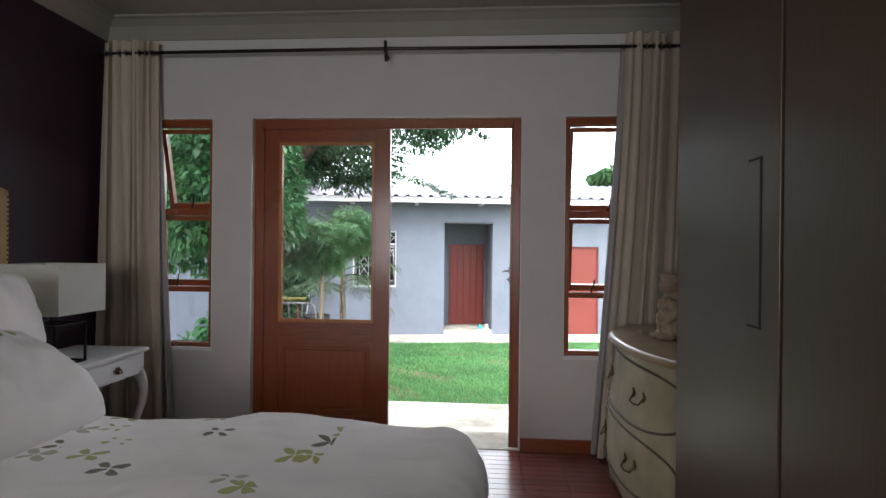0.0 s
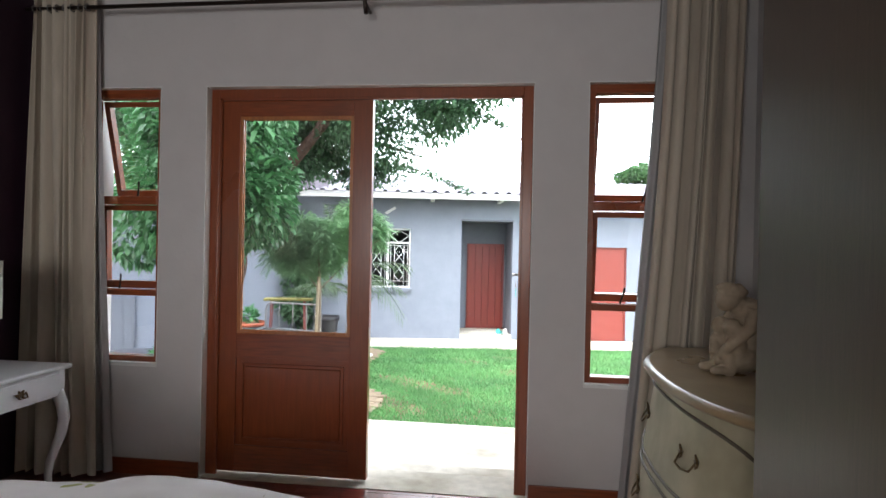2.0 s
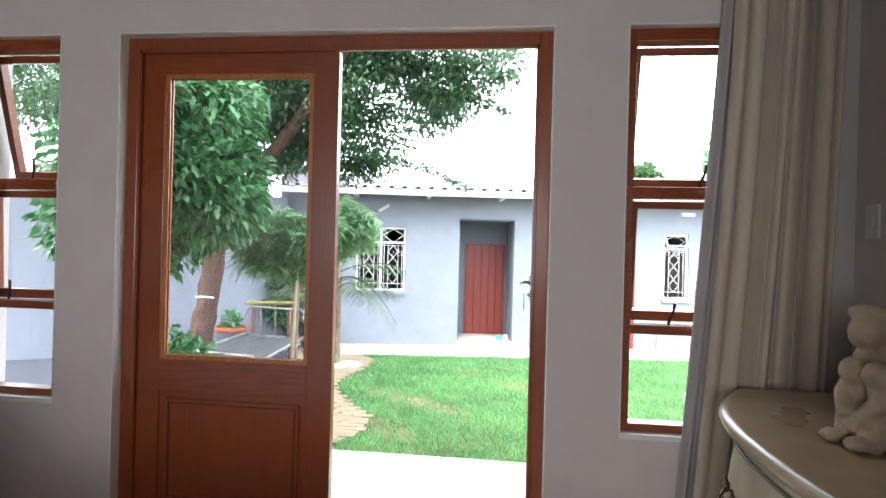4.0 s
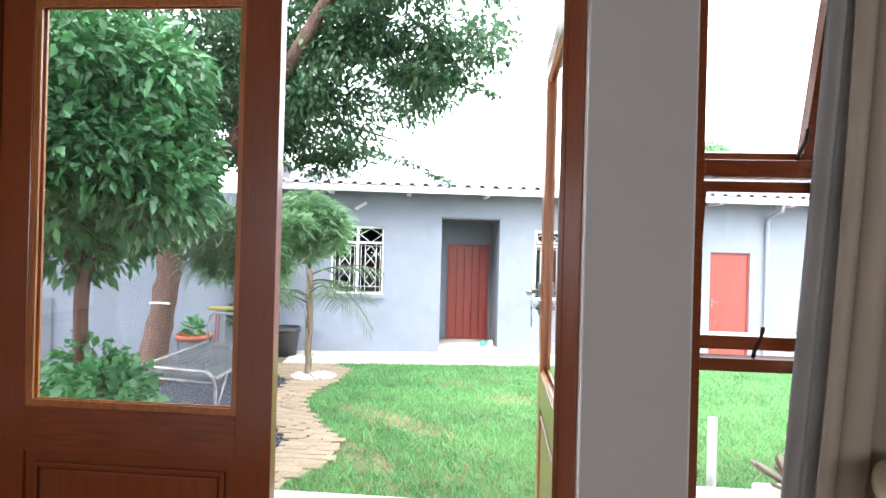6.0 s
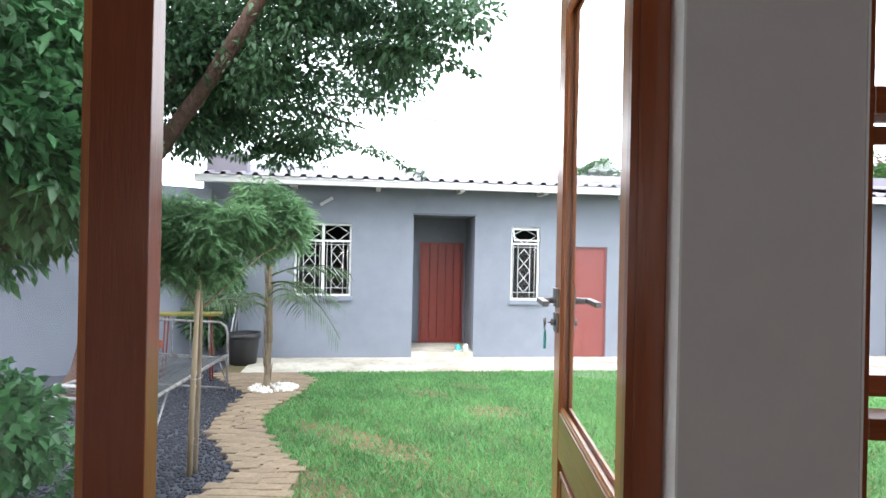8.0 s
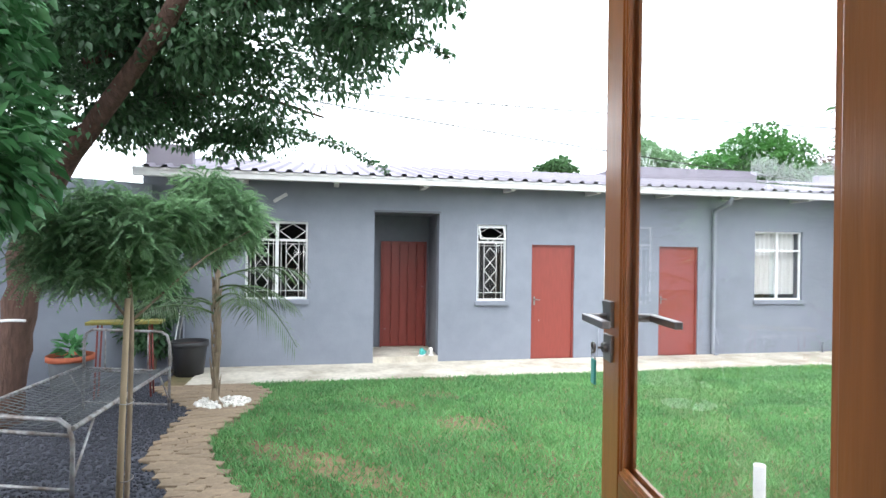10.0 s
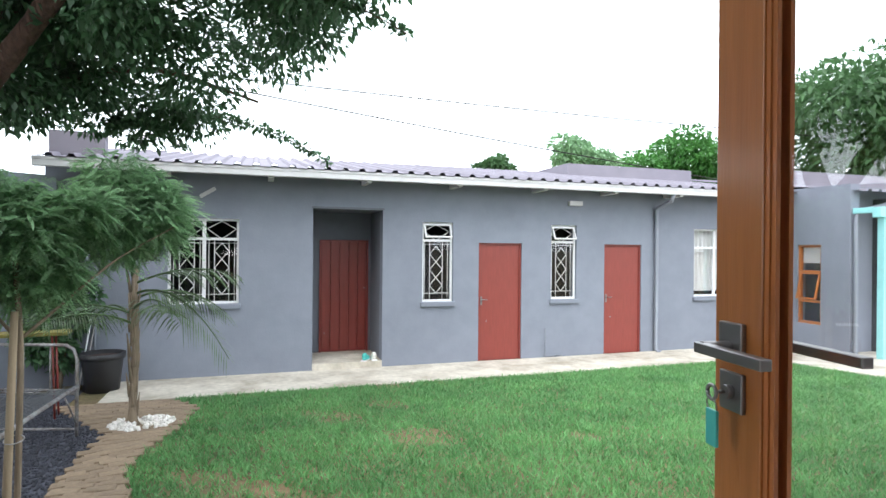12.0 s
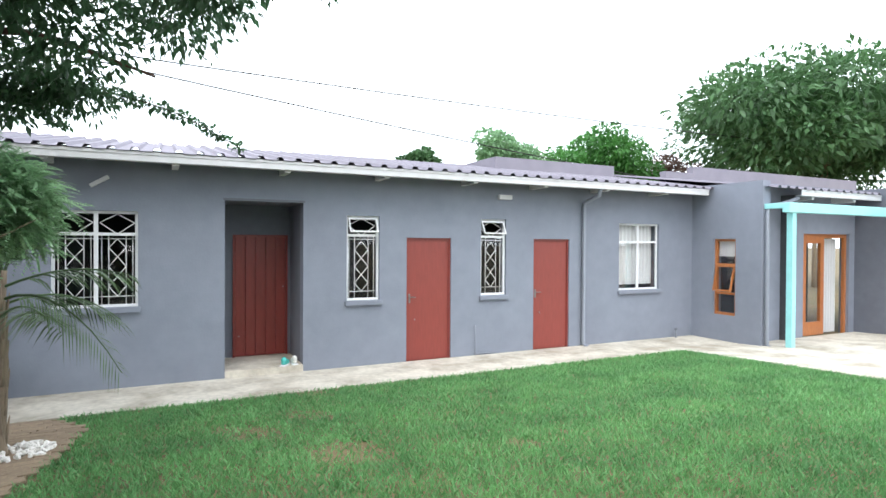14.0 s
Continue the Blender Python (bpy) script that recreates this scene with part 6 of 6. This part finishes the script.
def shoes():
    r = random.Random(4)
    for k, (x, mt, lab) in enumerate(((1.93, M_TEAL, "green and white shoe on the porch step"), (2.06, M_PEBBLE, "grey shoe on the porch step"))):
        t = thing("shoe", HOUSE @ pose(x, 12.60 + 0.05 * k, -0.60, 0, 0, 60 + 30 * k), lab, "shoe", "shoes at the porch door")
        bm = bmesh.new()
        bmesh.ops.create_icosphere(bm, subdivisions=2, radius=1.0, matrix=Matrix.Translation((0, 0, 0.045)) @ Matrix.Diagonal((0.13, 0.048, 0.042, 1)))
        bmesh.ops.create_icosphere(bm, subdivisions=2, radius=1.0, matrix=Matrix.Translation((-0.06, 0, 0.08)) @ Matrix.Diagonal((0.06, 0.042, 0.055, 1)))
        for f in bm.faces:
            f.smooth = True
        part("upper", bm, mt, t)
        boxpart("sole", (-0.13, 0.13, -0.045, 0.045, 0.0, 0.02), M_WINFRAME, t, bevel=0.008)


shoes()


def succulent():
    t = thing("succulent", pose(1.76, 4.36, PATIO_Z), "pink and green succulent in a white trough outside the window", "plant")
    boxpart("trough", (-0.16, 0.35, -0.13, 0.13, 0.0, 0.52), M_WHITEP, t, bevel=0.015)
    verts, faces = [], []
    for k in range(16):
        a, r0, lift = k * 2.4, 0.03 + 0.003 * k, 0.9 - 0.045 * k
        c, s = math.cos(a), math.sin(a)
        L = 0.13 + 0.004 * k
        n0 = len(verts)
        for u, w in ((0, 0.012), (0.35, 0.034), (0.7, 0.038), (0.92, 0.022), (1.0, 0.004)):
            p = Vector((c * (r0 + L * u * (1 - 0.5 * lift)), s * (r0 + L * u * (1 - 0.5 * lift)), 0.52 + L * u * lift + 0.02))
            sd = Vector((-s, c, 0)) * w
            verts += [p - sd, p + Vector((0, 0, -0.012)), p + sd, p + Vector((0, 0, 0.006))]
        for j in range(4):
            for q in range(4):
                faces.append((n0 + 4 * j + q, n0 + 4 * j + (q + 1) % 4, n0 + 4 * j + 4 + (q + 1) % 4, n0 + 4 * j + 4 + q))
    raw("rosette", verts, faces, M_SUCC, t, "pink-tipped fleshy rosette", smooth=True)


succulent()
wp = thing("garden_post", HOUSE @ pose(2.40, 5.50, ground_z(5.5) - 0.03), "short white post at the patio edge", "post")
bm = bmesh.new()
tube(bm, [(0, 0, 0), (0, 0, 0.60)], 0.028, 12)
part("shaft", bm, M_WINFRAME, wp)


# ---- lawn ----
def lawn():
    rng = np.random.default_rng(5)
    n = 210000
    x = rng.uniform(-1.6, 8.75, n)
    y = 5.0 + (11.36 - 5.0) * rng.random(n) ** 1.25
    xr = np.interp(y, [p[1] for p in PATH_R[::-1]], [p[0] for p in PATH_R[::-1]])
    yi = HOUSE[1][0] * x + HOUSE[1][1] * y + HOUSE[1][3]
    bare = np.sin(x * 2.1 + 1.3 * np.sin(y * 1.7)) * np.sin(y * 2.6 + 1.1 * np.sin(x * 1.3)) + 0.5 * np.sin(x * 5.7 + y * 4.1)
    worn = (bare > 0.72) & (x < 2.2) | (bare > 1.35)
    ok = (x > xr + 0.01) & (yi > 5.40) & (~worn | (rng.random(n) < 0.35))
    x, y = x[ok], y[ok]
    n = len(x)
    z = -0.40 - 0.28 * np.clip((y - 6.0) / 5.4, 0, 1) - 0.035
    h = rng.uniform(0.025, 0.065, n)
    ang = rng.uniform(0, 6.283, n)
    w = rng.uniform(0.0024, 0.005, n) * (1 + 0.09 * y)
    lx, ly = rng.normal(0, 0.6, n) * h, rng.normal(0, 0.6, n) * h
    b = np.stack([x, y, z], 1)
    s = np.stack([np.cos(ang) * w, np.sin(ang) * w, np.zeros(n)], 1)
    tip = b + np.stack([lx, ly, h], 1)
    v = np.stack([b - s, b + s, tip], 1).reshape(-1, 3)
    me = bpy.data.meshes.new("grass")
    me.vertices.add(len(v))
    me.vertices.foreach_set("co", v.ravel())
    me.loops.add(len(v))
    me.loops.foreach_set("vertex_index", np.arange(len(v), dtype=np.int32))
    me.polygons.add(n)
    me.polygons.foreach_set("loop_start", np.arange(0, len(v), 3, dtype=np.int32))
    me.update(calc_edges=True)
    me.materials.append(M_GRASS)
    ob = new("grass", me)
    ob.matrix_basis = HOUSE
    tagged(ob, "bright green lawn grass with bare brown patches", kind="stuff")


lawn()


# ---- pieces: gravel stones, pavers, parquet ----
def stones():
    rng = np.random.default_rng(8)
    bm = bmesh.new()
    bmesh.ops.create_icosphere(bm, subdivisions=1, radius=1.0)
    bv = np.array([v.co[:] for v in bm.verts])
    bf = np.array([[v.index for v in f.verts] for f in bm.faces])
    bm.free()
    keep = []
    n = 17000
    x = rng.uniform(-3.4, -0.5, n)
    y = rng.uniform(6.0, 11.6, n)
    xl = np.interp(y, [p[1] for p in PATH_L[::-1]], [p[0] for p in PATH_L[::-1]])
    ok = x < xl - 0.01
    x, y = x[ok], y[ok]
    n = len(x)
    z = -0.40 - 0.28 * np.clip((y - 6.0) / 5.4, 0, 1) - 0.026
    s = rng.uniform(0.008, 0.016, (n, 1, 3)) * np.array([1.3, 1.0, 0.8])
    v = bv[None] * s
    ang = rng.uniform(0, 6.283, n)
    c, q = np.cos(ang)[:, None], np.sin(ang)[:, None]
    vx, vy = v[..., 0] * c - v[..., 1] * q, v[..., 0] * q + v[..., 1] * c
    v = np.stack([vx + x[:, None], vy + y[:, None], v[..., 2] + z[:, None] + 0.004], -1).reshape(-1, 3)
    f = (bf[None] + (np.arange(n) * len(bv))[:, None, None]).reshape(-1, 3)
    me = bpy.data.meshes.new("gravel")
    me.vertices.add(len(v))
    me.vertices.foreach_set("co", v.ravel())
    me.loops.add(f.size)
    me.loops.foreach_set("vertex_index", f.ravel().astype(np.int32))
    me.polygons.add(len(f))
    me.polygons.foreach_set("loop_start", np.arange(0, f.size, 3, dtype=np.int32))
    me.update(calc_edges=True)
    me.materials.append(M_GRAVEL)
    ob = new("gravel", me)
    ob.matrix_basis = HOUSE
    tagged(ob, "loose dark blue-grey gravel stones", kind="stuff")


stones()


def paving_path():
    base = sheet("path_bed", [((a[0], a[1]), (b[0], b[1])) for a, b in zip(PATH_L, PATH_R)][::-1], -0.014, M_PAVER, "sandy bed of the curved brick path", 0.02)
    rnd = random.Random(12)
    meshes = []
    for k in range(6):
        bm = bmesh.new()
        bx(bm, -0.098, 0.098, -0.047, 0.047, -0.025, 0.0)
        for v in bm.verts:
            v.co += Vector([rnd.uniform(-0.004, 0.004) for _ in range(3)])
        bmesh.ops.bevel(bm, geom=bm.edges, offset=0.005, segments=1, affect="EDGES")
        bmesh.ops.recalc_face_normals(bm, faces=bm.faces)
        me = bpy.data.meshes.new("brick")
        bm.to_mesh(me)
        bm.free()
        me.materials.append(M_PAVER)
        meshes.append(me)
    dist = 0.0
    rows = []
    for i in range(len(PATH_L) - 1):
        cl0 = (Vector(PATH_L[i]) + Vector(PATH_R[i])) / 2
        cl1 = (Vector(PATH_L[i + 1]) + Vector(PATH_R[i + 1])) / 2
        steps = max(1, round((cl1 - cl0).length / 0.103))
        for s in range(steps):
            u = s / steps
            rows.append((Vector(PATH_L[i]).lerp(Vector(PATH_L[i + 1]), u), Vector(PATH_R[i]).lerp(Vector(PATH_R[i + 1]), u)))
    for j, (a, b) in enumerate(rows):
        w = (b - a).length
        n = max(1, round(w / 0.198))
        ang = math.atan2((b - a).y, (b - a).x)
        for k in range(n):
            off = 0.045 if j % 2 else -0.045
            p = a.lerp(b, (0.5 + k) / n + off / w)
            o = new("brick", meshes[rnd.randrange(6)])
            o.parent = base
            o.matrix_basis = pose(p.x, p.y, ground_z(p.y) - 0.003 + rnd.uniform(-0.004, 0.004), rnd.uniform(-1, 1), rnd.uniform(-1, 1), math.degrees(ang) + rnd.uniform(-3, 3))


paving_path()


def parquet():
    bm = bmesh.new()
    bx(bm, -0.119, 0.119, -0.034, 0.034, -0.012, 0.0)
    me = bpy.data.meshes.new("plank")
    bmesh.ops.bevel(bm, geom=[e for e in bm.edges if e.verts[0].co.z > -0.001 and e.verts[1].co.z > -0.001], offset=0.0015, segments=1, affect="EDGES")
    bmesh.ops.recalc_face_normals(bm, faces=bm.faces)
    bm.to_mesh(me)
    bm.free()
    me.materials.append(M_PARQUET)
    rest = []
    for i in range(-9, 8):
        for j in range(-12, 17):
            cx, cy = i * 0.24 + 0.1, j * 0.21
            if not (XL - 0.02 < cx < XR + 0.01 and YB < cy < YI):
                continue
            turned = (i + j) % 2
            near = cx > 0.3 and 1.2 < cy
            for k in (-1, 0, 1):
                p = pose(cx + (0 if not turned else 0.0), cy + k * 0.07, -0.0, 0, 0, 0)
                if near:
                    o = new("plank", me)
                    o.parent = floor
                    o.matrix_basis = p
                else:
                    rest.append((cx, cy + k * 0.07))
    verts, faces = [], []
    for cx, cy in rest:
        n0 = len(verts)
        verts += [(cx + a, cy + b, z) for z in (-0.0, -0.012) for a, b in ((-0.119, -0.034), (0.119, -0.034), (0.119, 0.034), (-0.119, 0.034))]
        faces += [tuple(n0 + q for q in f) for f in ((0, 1, 2, 3), (0, 4, 5, 1), (1, 5, 6, 2), (2, 6, 7, 3), (3, 7, 4, 0))]
    raw("plank_field", verts, faces, M_PARQUET, floor, "red-brown parquet blocks", "stuff")


parquet()
